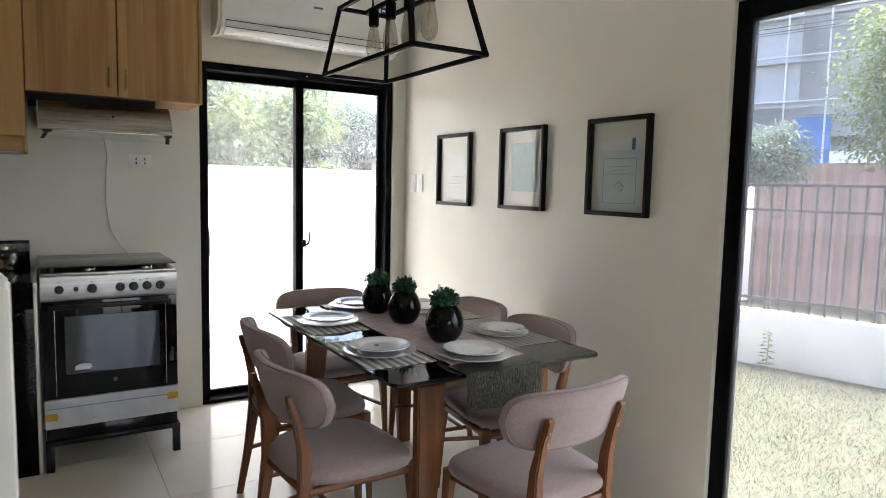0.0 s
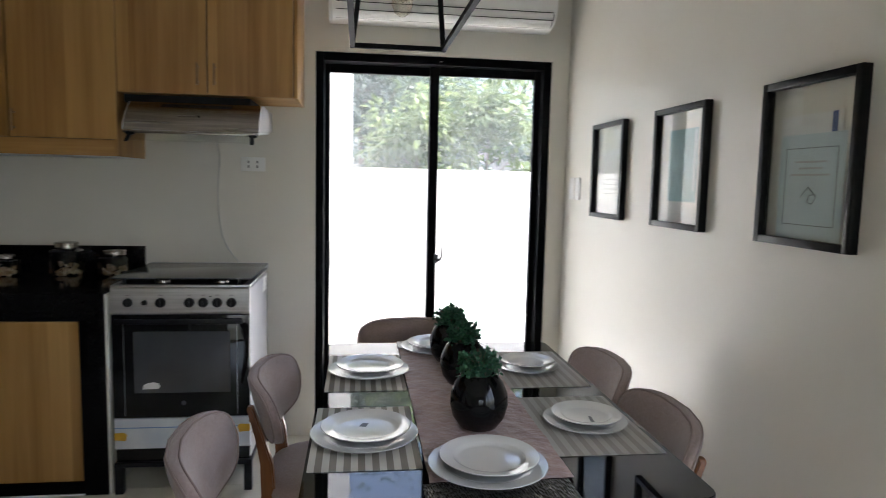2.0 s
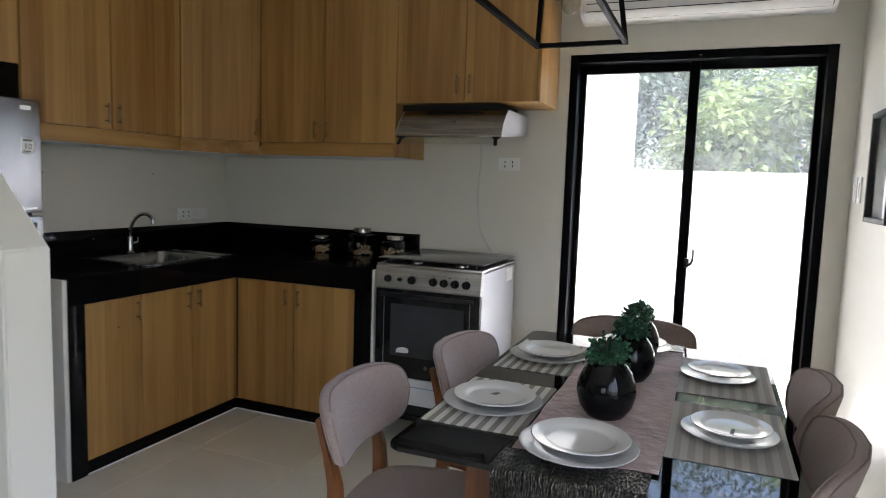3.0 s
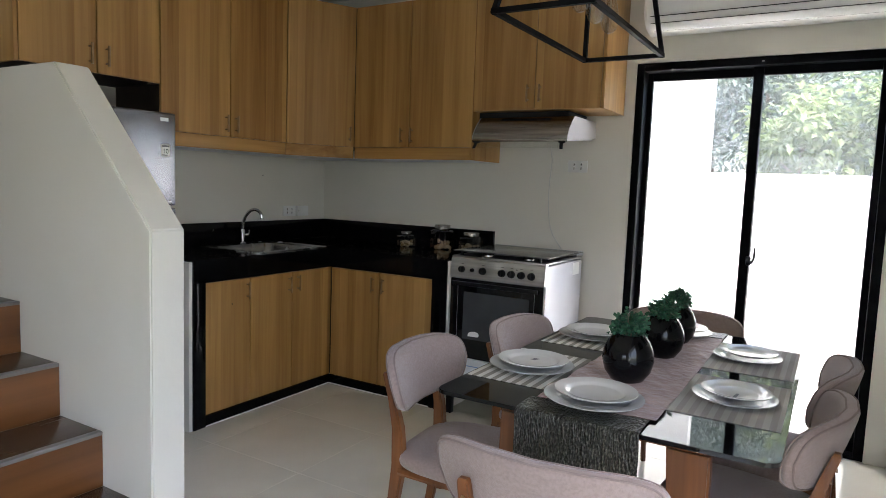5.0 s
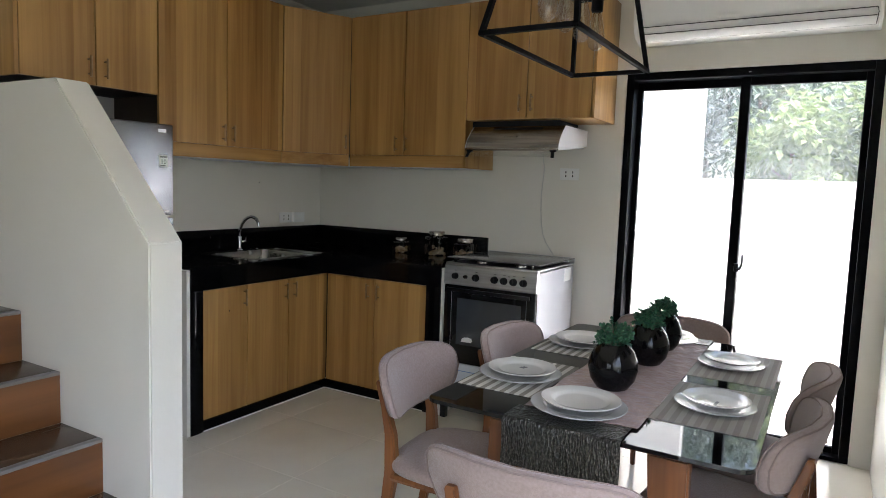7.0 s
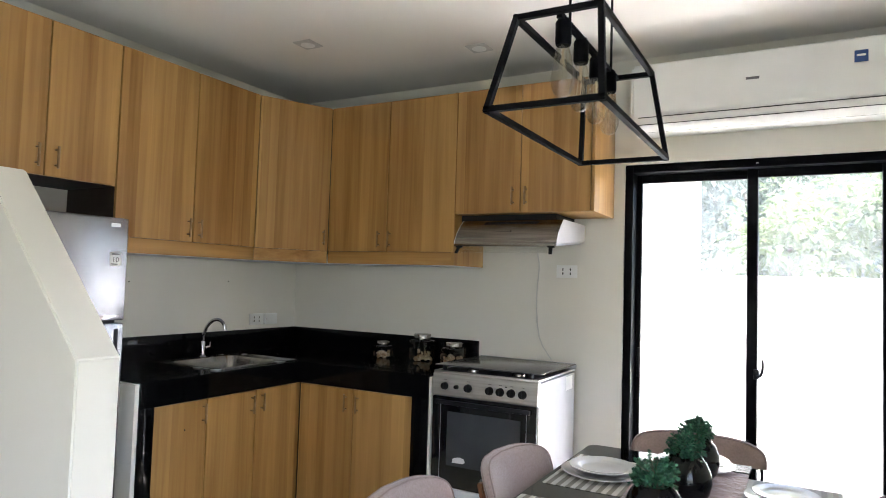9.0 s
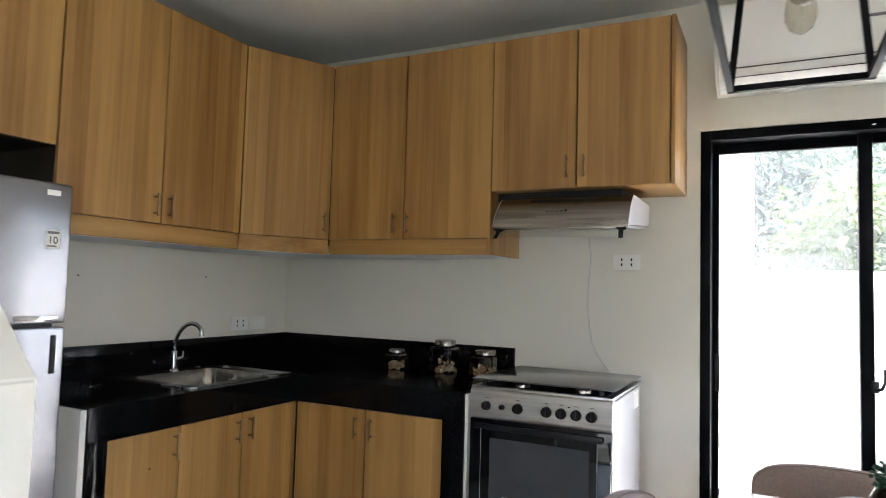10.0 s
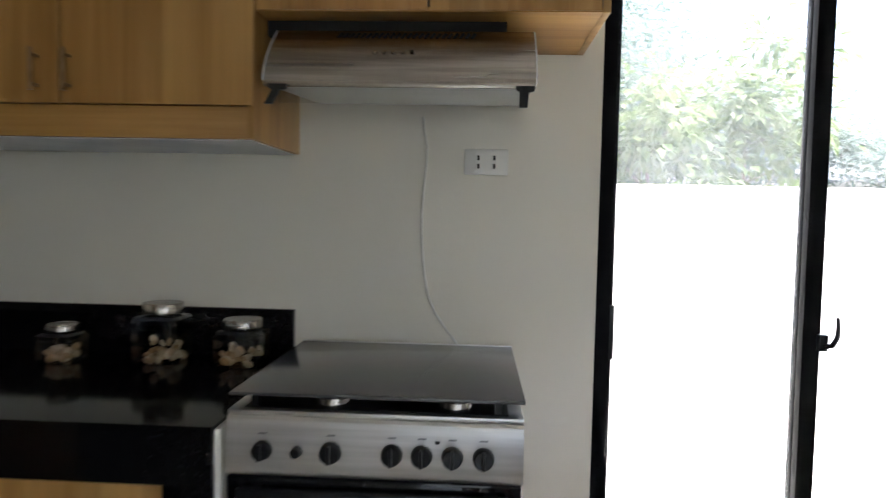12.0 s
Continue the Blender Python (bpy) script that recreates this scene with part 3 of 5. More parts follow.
c = thing("sink_wall_cabinet", (-1.27, 3.05, ZV), "oak laminate wall cabinet with two closed doors over the sink", "cabinet", "kitchen wall cabinets")
part("body", boxed(XK + 0.001, FX - 0.019, 2.592, 3.519, ZB + 0.001, ZT), M_CARC, c)
door_panel(c, (FX, 2.59), (FX, 3.058), ZB, ZT, E_, 0.43, 1.694)
door_panel(c, (FX, 3.058), (FX, 3.52), ZB, ZT, E_, 0.036, 1.694)
part("valance", boxed(FX - 0.028, FX - 0.010, 2.59, 3.523, ZV, ZB + 0.0015, 0.001), M_OAKY, c, "oak laminate light valance")
part("under_board", boxed(XK + 0.002, FX - 0.029, 2.59, 3.538, ZV - 0.002, ZV + 0.006), M_UNDER, c)

c = thing("fridge_cabinet", (-1.27, 2.24, ZF), "oak laminate wall cabinet above the fridge, two closed doors", "cabinet", "kitchen wall cabinets")
part("body", boxed(XK + 0.001, FX - 0.019, 1.884, 2.588, ZF + 0.001, ZT), M_CARC, c)
part("side_panel", boxed(XK + 0.001, FX - 0.002, 1.866, 1.883, ZF, ZT + 0.001, 0.001), M_OAK, c)
door_panel(c, (FX, 1.884), (FX, 2.242), ZF, ZT, E_, 0.318, 1.945)
door_panel(c, (FX, 2.242), (FX, 2.588), ZF, ZT, E_, 0.045, 1.945)

# base units
BX, BY, ZD, ZK, ZCT = -0.835, 3.709, 0.806, 0.062, 0.93
c = thing("sink_base_cabinet", (-1.15, 3.15, 0), "oak laminate base cabinet under the sink, three closed doors", "cabinet", "kitchen base cabinets")
part("body", boxed(XK + 0.001, BX - 0.02, 2.69, BY + 0.02, ZK, ZD - 0.002), M_CARC, c)
d = door_panel(c, (BX, 2.684), (BX, 3.009), ZK, ZD - 0.002, E_, 0.295, 0.73)
part("screw_hole", tube(bmesh.new(), [(BX - 0.002, 2.872, 0.663), (BX + 0.0008, 2.872, 0.663)], 0.004, 10), M_DARK, d, "small dark screw hole")
door_panel(c, (BX, 3.009), (BX, 3.352), ZK, ZD - 0.002, E_, 0.306, 0.727)
door_panel(c, (BX, 3.352), (BX, 3.68), ZK, ZD - 0.002, E_, 0.04, 0.73)
part("corner_post", boxed(BX - 0.02, BX - 0.004, 3.682, BY + 0.012, ZK, ZD - 0.002, 0.001), M_OAK, c)
c = thing("corner_base_cabinet", (-0.42, 4.0, 0), "oak laminate base cabinet beside the stove, two closed doors", "cabinet", "kitchen base cabinets")
part("body", boxed(BX - 0.018, -0.022, BY + 0.02, YN - 0.001, ZK, ZD - 0.002), M_CARC, c)
door_panel(c, (-0.822, BY), (-0.421, BY), ZK, ZD - 0.002, S, 0.352, 0.72)
door_panel(c, (-0.421, BY), (-0.02, BY), ZK, ZD - 0.002, S, 0.034, 0.72)

w = thing("granite_worktop", (-1.1, 3.9, ZCT), "polished black granite corner worktop with upstand and posts", "worktop")
# slab with the sink hole left open
SX0, SX1, SY0, SY1 = -1.375, -0.925, 3.13, 3.70
b = bmesh.new()
gx, gy = [XK + 0.001, SX0, SX1, BX + 0.012, 0.085], [2.603, SY0, SY1, BY - 0.012, YN - 0.001]
full = {(i, j) for i in range(4) for j in range(4) if (i < 3 or j == 3) and (i, j) != (1, 1)}
vt = {(i, j, k): b.verts.new((gx[i], gy[j], (ZD, ZCT)[k])) for i in range(5) for j in range(5) for k in (0, 1) if any((i - p, j - q) in full for p in (0, 1) for q in (0, 1))}
for i, j in full:
    c4 = ((i, j), (i + 1, j), (i + 1, j + 1), (i, j + 1))
    b.faces.new([vt[(*p, 1)] for p in c4])
    b.faces.new([vt[(*p, 0)] for p in reversed(c4)])
    for (p, q), o in zip(zip(c4, c4[1:] + c4[:1]), ((0, -1), (1, 0), (0, 1), (-1, 0))):
        if (i + o[0], j + o[1]) not in full:
            b.faces.new((vt[(*p, 0)], vt[(*q, 0)], vt[(*q, 1)], vt[(*p, 1)]))
part("slab", b, M_GRAN, w, smooth=None)
part("upstand", boxed(XK + 0.024, 0.069, YN - 0.024, YN - 0.001, ZCT + 0.0005, 1.076, 0.002), M_GRAN, w)
part("upstand", boxed(XK + 0.001, XK + 0.023, 2.603, YN - 0.001, ZCT + 0.0005, 1.0755, 0.002), M_GRAN, w)
part("end_post", boxed(-0.018, 0.085, BY - 0.011, BY + 0.02, 0.0, ZD - 0.001, 0.001), M_GRAN, w)
part("end_post", boxed(BX - 0.02, BX + 0.011, 2.603, 2.682, 0.0, ZD - 0.001, 0.001), M_GRAN, w)
part("plinth", boxed(BX - 0.012, BX + 0.004, 2.683, BY + 0.008, 0.0, ZK - 0.002), M_GRAN, w)
part("plinth", boxed(BX + 0.005, -0.019, BY - 0.004, BY + 0.012, 0.0, ZK - 0.002), M_GRAN, w)
part("sealant_line", boxed(BX + 0.0042, BX + 0.009, 2.683, BY - 0.009, 0.0005, 0.006), M_PLAST, w, "thin white line of sealant")
part("sealant_line", boxed(BX + 0.0092, -0.019, BY - 0.009, BY - 0.0042, 0.0005, 0.006), M_PLAST, w, "thin white line of sealant")
solid("worktop_end_wall", boxed(XK + 0.001, BX + 0.004, 2.578, 2.602, 0.0, ZCT - 0.006, 0.003), M_WALL, "narrow cream painted end wall of the worktop", "wall")
solid("worktop_side_wall", boxed(0.086, 0.101, BY - 0.004, YN - 0.001, 0.0, ZCT - 0.006, 0.003), M_WALL, "narrow cream painted end wall beside the stove", "wall")


def sink():
    s = thing("kitchen_sink", (-1.15, 3.4, ZCT), "brushed stainless steel inset kitchen sink with drainer", "sink")
    x0, x1, y0, y1 = -1.395, -0.872, 3.085, 3.725
    bx0, bx1, by0, by1 = -1.335, -0.935, 3.15, 3.63
    b = bmesh.new()

    def loop(xa, xb, ya, yb, z, r):
        out = []
        for cx, cy, a0 in ((xb - r, yb - r, 0), (xa + r, yb - r, 90), (xa + r, ya + r, 180), (xb - r, ya + r, 270)):
            for k in range(6):
                a = radians(a0 + k * 18)
                out.append(b.verts.new((cx + r * math.cos(a), cy + r * math.sin(a), z)))
        return out
    loops = [loop(x0, x1, y0, y1, ZCT + 0.001, 0.02), loop(x0, x1, y0, y1, ZCT + 0.006, 0.02), loop(x0 + 0.012, x1 - 0.012, y0 + 0.012, y1 - 0.012, ZCT + 0.003, 0.02),
             loop(bx0, bx1, by0, by1, ZCT + 0.002, 0.06), loop(bx0 + 0.012, bx1 - 0.012, by0 + 0.012, by1 - 0.012, ZCT - 0.02, 0.055),
             loop(bx0 + 0.03, bx1 - 0.03, by0 + 0.03, by1 - 0.03, ZCT - 0.118, 0.05), loop(bx0 + 0.07, bx1 - 0.07, by0 + 0.07, by1 - 0.07, ZCT - 0.122, 0.03)]
    for p, q in zip(loops, loops[1:]):
        n = len(p)
        for k in range(n):
            b.faces.new((p[k], p[(k + 1) % n], q[(k + 1) % n], q[k]))
    b.faces.new(loops[-1])
    part("basin", b, M_SINK, s, smooth=50)
    part("drain", lathe(bmesh.new(), [(0.0, 0.002), (0.03, 0.002), (0.042, 0.004), (0.045, 0.0)], (-1.13, 3.4, ZCT - 0.1215), 24), M_CHROME, s)
    t = thing("kitchen_tap", (-1.365, 3.42, ZCT), "chrome gooseneck kitchen tap with lever", "tap")
    x, y, z = -1.365, 3.42, ZCT + 0.002
    b = lathe(bmesh.new(), [(0.0, 0.0), (0.026, 0.0), (0.026, 0.006), (0.018, 0.014), (0.016, 0.09), (0.012, 0.10), (0.0, 0.10)], (x, y, z), 20)
    part("body", b, M_CHROME, t)
    pts = [(x, y, z + 0.09), (x + 0.003, y, z + 0.13)]
    for sw_, up_ in ((0.009, 0.158), (0.021, 0.186), (0.040, 0.212), (0.064, 0.230), (0.090, 0.238), (0.114, 0.234), (0.134, 0.220), (0.144, 0.203)):
        pts.append((x + sw_, y + sw_ * 0.22, z + up_))
    part("spout", tube(bmesh.new(), pts, 0.0105, 12), M_CHROME, t)
    e = Vector(pts[-1])
    part("aerator", tube(bmesh.new(), [e + Vector((0, 0, 0.004)), e + Vector((0.004, 0, -0.026))], 0.011, 14), M_CHROME, t)
    part("lever", tube(bmesh.new(), [(x + 0.01, y + 0.012, z + 0.06), (x + 0.018, y + 0.036, z + 0.066), (x + 0.016, y + 0.042, z + 0.095)], [0.009, 0.009, 0.006], 10), M_CHROME, t)


sink()


# ---- stove ----
def stove():
    x0, x1, y0, y1 = 0.114, 0.714, 3.695, 4.30
    s = thing("gas_stove", (0.414, 4.0, 0), "freestanding stainless gas stove with black oven door and closed lid", "stove")
    b = boxed(x0 + 0.002, x1 - 0.002, y0 + 0.03, y1, 0.15, 0.945, 0.004)
    part("body", b, M_ENAMEL, s, "white enamelled casing")
    # fascia with a slight lean
    b = prism(bmesh.new(), [(y0, 0.838), (y0 - 0.004, 0.846), (y0 + 0.006, 0.948), (y0 + 0.012, 0.955), (y0 + 0.045, 0.955), (y0 + 0.045, 0.838)], x0, x1, 'x')
    fascia = part("control_panel", b, M_STEEL, s, "brushed steel control panel")
    for x, r in ((0.19, 0.019), (0.261, 0.011), (0.329, 0.021), (0.452, 0.021), (0.512, 0.021), (0.573, 0.021), (0.635, 0.021)):
        b = lathe(bmesh.new(), [(0.0, 0.022), (r * 0.8, 0.022), (r * 0.92, 0.019), (r, 0.004), (r * 1.06, 0.0), (0.0, 0.0)], (0, 0, 0), 24)
        if r > 0.015:
            box(b, -0.0035, 0.0035, -r * 0.85, r * 0.85, 0.018, 0.029, 0.0015)
        bmesh.ops.rotate(b, cent=(0, 0, 0), matrix=Matrix.Rotation(radians(84), 3, 'X'), verts=b.verts[:])
        bmesh.ops.translate(b, vec=(x, y0 + 0.0005, 0.888), verts=b.verts[:])
        part("knob", b, M_BPLAST, fascia, "round black control knob")
        if r > 0.015:
            part("knob_mark", boxed(x - 0.008, x + 0.008, y0 + 0.0012, y0 + 0.0035, 0.921, 0.9235), M_INK, fascia)
    part("indicator", lathe(bmesh.new(), [(0, 0.004), (0.005, 0.004), (0.005, 0.0), (0, 0)], (0.543, y0 + 0.001, 0.915), 12), M_BPLAST, fascia)
    # cooktop, burners and lid
    part("cooktop", boxed(x0, x1, y0 + 0.012, y1, 0.9555, 0.966, 0.003), M_STEEL, s)
    part("hob_well", boxed(x0 + 0.03, x1 - 0.03, y0 + 0.03, y1 - 0.05, 0.9662, 0.9675), M_BPLAST, s)
    for bx, by in ((x0 + 0.2, y0 + 0.09), (x1 - 0.14, y0 + 0.09), (x0 + 0.2, y0 + 0.4), (x1 - 0.14, y0 + 0.4)):
        part("burner", lathe(bmesh.new(), [(0, 0.016), (0.03, 0.016), (0.034, 0.012), (0.036, 0.0), (0, 0)], (bx, by, 0.9677), 20), M_HOOD, s)
    b = boxed(x0 - 0.004, x1 + 0.004, y0 + 0.028, y1 - 0.004, 0.987, 0.993, 0.002)
    for v in b.verts:
        v.co.z += (y1 - v.co.y) * 0.006
    lid = part("lid", b, M_LID, s, "smoked glass lid, closed")
    part("lid_edge", boxed(x0 - 0.004, x1 + 0.004, y1 - 0.0035, y1 + 0.004, 0.966, 0.995, 0.001), M_STEEL, lid)
    for hx in (x0 + 0.05, x1 - 0.05):
        part("lid_hinge", boxed(hx - 0.02, hx + 0.02, y1 - 0.03, y1 - 0.004, 0.9662, 0.9868), M_STEEL, lid)
        part("lid_buffer", boxed(hx - 0.008, hx + 0.008, y0 + 0.034, y0 + 0.05, 0.968, 0.99), M_BPLAST, lid)
    # oven door
    b = boxed(x0 + 0.002, x1 - 0.002, y0 + 0.002, y0 + 0.029, 0.358, 0.832, 0.004)
    door = part("oven_door", b, M_OVEN, s, "glossy black glass oven door")
    part("oven_window", boxed(0.208, 0.628, y0 - 0.0005, y0 + 0.0015, 0.474, 0.757), M_OVENW, door, "grey tinted oven window, lifted to stand in for a reflection")
    b = boxed(x0 + 0.03, x1 - 0.03, y0 - 0.028, y0 - 0.012, 0.795, 0.818, 0.004)
    box(b, x0 + 0.05, x0 + 0.075, y0 - 0.013, y0 + 0.003, 0.798, 0.815)
    box(b, x1 - 0.075, x1 - 0.05, y0 - 0.013, y0 + 0.003, 0.798, 0.815)
    part("handle", b, M_BPLAST, door, "black bar handle")
    part("door_trim", boxed(0.166, 0.168, y0 + 0.0005, y0 + 0.0015, 0.37, 0.79), M_SCAF, door)
    part("door_trim", boxed(0.657, 0.659, y0 + 0.0005, y0 + 0.0015, 0.37, 0.79), M_SCAF, door)
    b = prism(bmesh.new(), [(0.245, 0.492), (0.25, 0.513), (0.268, 0.521), (0.292, 0.524), (0.315, 0.519), (0.321, 0.503), (0.312, 0.494)], y0 - 0.0018, y0 - 0.0008, 'y')
    part("sticker", b, M_PAPER, door, "white paper sticker")
    b = lathe(bmesh.new(), [(0.0, 0.001), (0.011, 0.001), (0.011, 0.0), (0.0, 0.0)], (0, 0, 0), 20)
    bmesh.ops.transform(b, matrix=Matrix.Translation((0.42, y0 + 0.0018, 0.425)) @ Matrix.Rotation(radians(90), 4, 'X'), verts=b.verts[:])
    part("emblem", b, M_INK, door)
    # drawer still in its film
    dr = part("drawer", boxed(x0 + 0.002, x1 - 0.002, y0 + 0.004, y0 + 0.029, 0.212, 0.354, 0.003), M_FILM, s, "drawer front still in pale protective film")
    b = boxed(x0 + 0.004, x1 - 0.004, y0 + 0.0022, y0 + 0.0035, 0.309, 0.314)
    part("film_line", b, M_BLUE, dr)
    for xa, flip in ((x0 + 0.002, 1), (x1 - 0.002, -1)):
        b = prism(bmesh.new(), [(xa, 0.256), (xa + flip * 0.05, 0.252), (xa + flip * 0.055, 0.28), (xa + flip * 0.045, 0.291), (xa, 0.289)], y0 + 0.0008, y0 + 0.002, 'y')
        if flip < 0:
            for v in b.verts:
                v.co.z += 0.03
        part("tape", b, M_TAPE, dr, "strip of yellow tape")
    part("base_panel", boxed(x0 + 0.006, x1 - 0.006, y0 + 0.01, y0 + 0.029, 0.15, 0.21, 0.002), M_OVEN, s)
    b = boxed(x0, x1 + 0.006, y0 - 0.004, y1, 0.128, 0.149, 0.002)
    part("stand_frame", b, M_BPLAST, s, "black stand")
    for fx in (x0 + 0.018, x1 - 0.012):
        for fy in (y0 + 0.016, y1 - 0.02):
            part("stand_leg", boxed(fx - 0.018, fx + 0.018, fy - 0.018, fy + 0.018, 0.0, 0.1275, 0.003), M_BPLAST, s)
    part("side_label", boxed(x1 - 0.0019, x1 - 0.0008, y1 - 0.16, y1 - 0.05, 0.86, 0.935, 0), M_PAPER, s, "white paper label")


stove()


# ---- range hood ----
def hood():
    x0, x1 = 0.13, 0.732
    h = thing("range_hood", (0.43, 4.1, 1.62), "slim brushed steel range hood under the cabinet", "range hood")
    prof = [(4.356, 1.70), (4.356, 1.799), (3.978, 1.799), (3.972, 1.797), (3.933, 1.763), (3.893, 1.72), (3.868, 1.674), (3.866, 1.66)]
    body = part("canopy", prism(bmesh.new(), prof, x0, x1, 'x'), M_HOOD, h, smooth=40)
    part("side_cheek", prism(bmesh.new(), [(p[0], p[1]) for p in prof], x1 + 0.0005, x1 + 0.004, 'x'), M_ENAMEL, h, "white side cheek")
    part("side_cheek", prism(bmesh.new(), [(p[0], p[1]) for p in prof], x0 - 0.004, x0 - 0.0005, 'x'), M_ENAMEL, h)
    # black block fills the gap up to the cabinet in place of its shadow
    part("shadow_block", boxed(0.086, x1 - 0.06, 4.03, YN - 0.002, 1.8, ZH - 0.001), M_DARK, h, "black block standing in for the shadow over the hood")
    part("lip", boxed(x0, x1, 3.862, 3.874, 1.646, 1.659, 0.002), M_HOOD, h)
    for i in range(24):
        x = 0.282 + i * 0.0135
        b = boxed(-0.0036, 0.0036, -0.012, 0.012, 0.0, 0.0012)
        m = Matrix.Translation((x, 3.955, 1.7822)) @ Matrix.Rotation(radians(41.1), 4, 'X') @ Matrix.Rotation(radians(-18), 4, 'Z')
        bmesh.ops.transform(b, matrix=m, verts=b.verts[:])
        part("vent_slot", b, M_DARK, body)
    for i in range(5):
        b = lathe(bmesh.new(), [(0, 0.004), (0.0045, 0.004), (0.0055, 0.0), (0, 0)], (0, 0, 0), 12)
        bmesh.ops.transform(b, matrix=Matrix.Translation((0.372 + i * 0.021, 3.9035, 1.7313)) @ Matrix.Rotation(radians(47), 4, 'X'), verts=b.verts[:])
        part("button", b, M_CHROME if i < 4 else M_BPLAST, body)
    visor = part("visor", boxed(x0 + 0.03, x1 - 0.03, 3.872, 3.878, 1.612, 1.645, 0.002), M_CLEAR, h, "clear glass smoke visor")
    b = boxed(x0 + 0.01, x1 - 0.01, 3.90, 4.34, 1.650, 1.659)
    for v in b.verts:
        v.co.z += (v.co.y - 3.88) * 0.082
    part("filter", b, M_SCAF, h, "pale mesh grease filter")
    for xs, poly in ((x0 + 0.014, ((-0.008, 1.606), (0.010, 1.606), (0.026, 1.636), (0.042, 1.639), (0.042, 1.650), (0.0, 1.650), (0.0, 1.641), (0.008, 1.637))),
                     (x1 - 0.052, ((0.016, 1.604), (0.034, 1.604), (0.036, 1.636), (0.048, 1.639), (0.048, 1.650), (0.008, 1.650), (0.008, 1.641), (0.016, 1.638)))):
        b = prism(bmesh.new(), [(xs + u, z) for u, z in poly], 3.853, 3.8605, 'y')
        part("bracket", b, M_BPLAST, h, "black plastic visor bracket")


hood()

pts = []
for x, z in ((0.446, 1.655), (0.449, 1.62), (0.459, 1.57), (0.458, 1.52), (0.450, 1.44), (0.447, 1.36), (0.449, 1.28), (0.456, 1.20), (0.469, 1.13), (0.492, 1.076), (0.525, 1.03), (0.557, 0.988), (0.575, 0.955)):
    pts.append((x, YN - 0.007, z))
cord = thing("hood_cable", (0.45, YN - 0.004, 1.3), "thin white cable hanging down the cream wall", "cable")
part("wire", tube(bmesh.new(), pts, 0.0034, 8), M_WIRE, cord)


def socket(x, y, z, w, h, out, label, rows=2, kind="power socket"):
    """A wall plate with two pairs of slots; out 'y' faces south, 'x' faces the room from the kitchen wall."""
    s = thing(kind.replace(" ", "_"), (x, y, z), label, kind)

    def bx(u0, u1, d0, d1, z0, z1, bev=0.0):
        if out == 'y':
            return boxed(x + u0, x + u1, y - d1, y - d0, z + z0, z + z1, bev)
        return boxed(x + d0, x + d1, y + u0, y + u1, z + z0, z + z1, bev)
    part("plate", bx(-w / 2, w / 2, 0.0008, 0.008, -h / 2, h / 2, 0.003), M_PLAST, s)
    for i in range(rows):
        u = (i - (rows - 1) / 2) * w * 0.36
        ins = part("insert", bx(u - w * 0.09, u + w * 0.09, 0.0075, 0.0095, -h * 0.32, h * 0.32, 0.001), M_PLAST, s)
        for dz in (-0.16, 0.16):
            part("slot", bx(u - 0.0032, u + 0.0032, 0.0093, 0.0099, h * dz - 0.007, h * dz + 0.007, 0.001), M_DARK, ins)


socket(0.633, YN, 1.526, 0.128, 0.075, 'y', "white double power socket on the wall by the stove")
socket(XK, 3.965, 1.142, 0.13, 0.078, 'x', "white double power socket above the worktop")
jb = thing("junction_plate", (XK, 4.10, 1.142), "blank white wall plate above the worktop", "wall plate")
part("plate", boxed(XK + 0.0008, XK + 0.026, 4.036, 4.15, 1.104, 1.18, 0.003), M_PLAST, jb)
part("screw", tube(bmesh.new(), [(XK + 0.025, 4.045, 1.142), (XK + 0.0268, 4.045, 1.142)], 0.003), M_CHROME, jb)
hk = thing("wall_hook", (XK + 0.023, 3.23, 1.02), "small chrome hook on the granite upstand", "hook")
part("stem", tube(bmesh.new(), [(XK + 0.0215, 3.23, 1.02), (XK + 0.04, 3.23, 1.02), (XK + 0.046, 3.23, 1.03)], 0.004), M_CHROME, hk)

for y, z in ((2.971, 1.388), (3.70, 1.401)):
    nl = thing("wall_nail", (XK, y, z), "tiny dark nail sticking out of the cream kitchen wall", "nail", "nails in the kitchen wall")
    part("head", tube(bmesh.new(), [(XK + 0.0003, y, z), (XK + 0.005, y, z)], 0.0035, 8), M_DARK, nl)

sw = thing("light_switch", (XR, 4.15, 1.434), "white double light switch on the wall", "light switch")
for y in (4.215, 4.118):
    part("plate", boxed(XR - 0.008, XR - 0.0008, y - 0.036, y + 0.036, 1.374, 1.494, 0.003), M_PLAST, sw)
    part("rocker", boxed(XR - 0.0115, XR - 0.0078, y - 0.012, y + 0.012, 1.40, 1.468, 0.001), M_PLAST, sw)


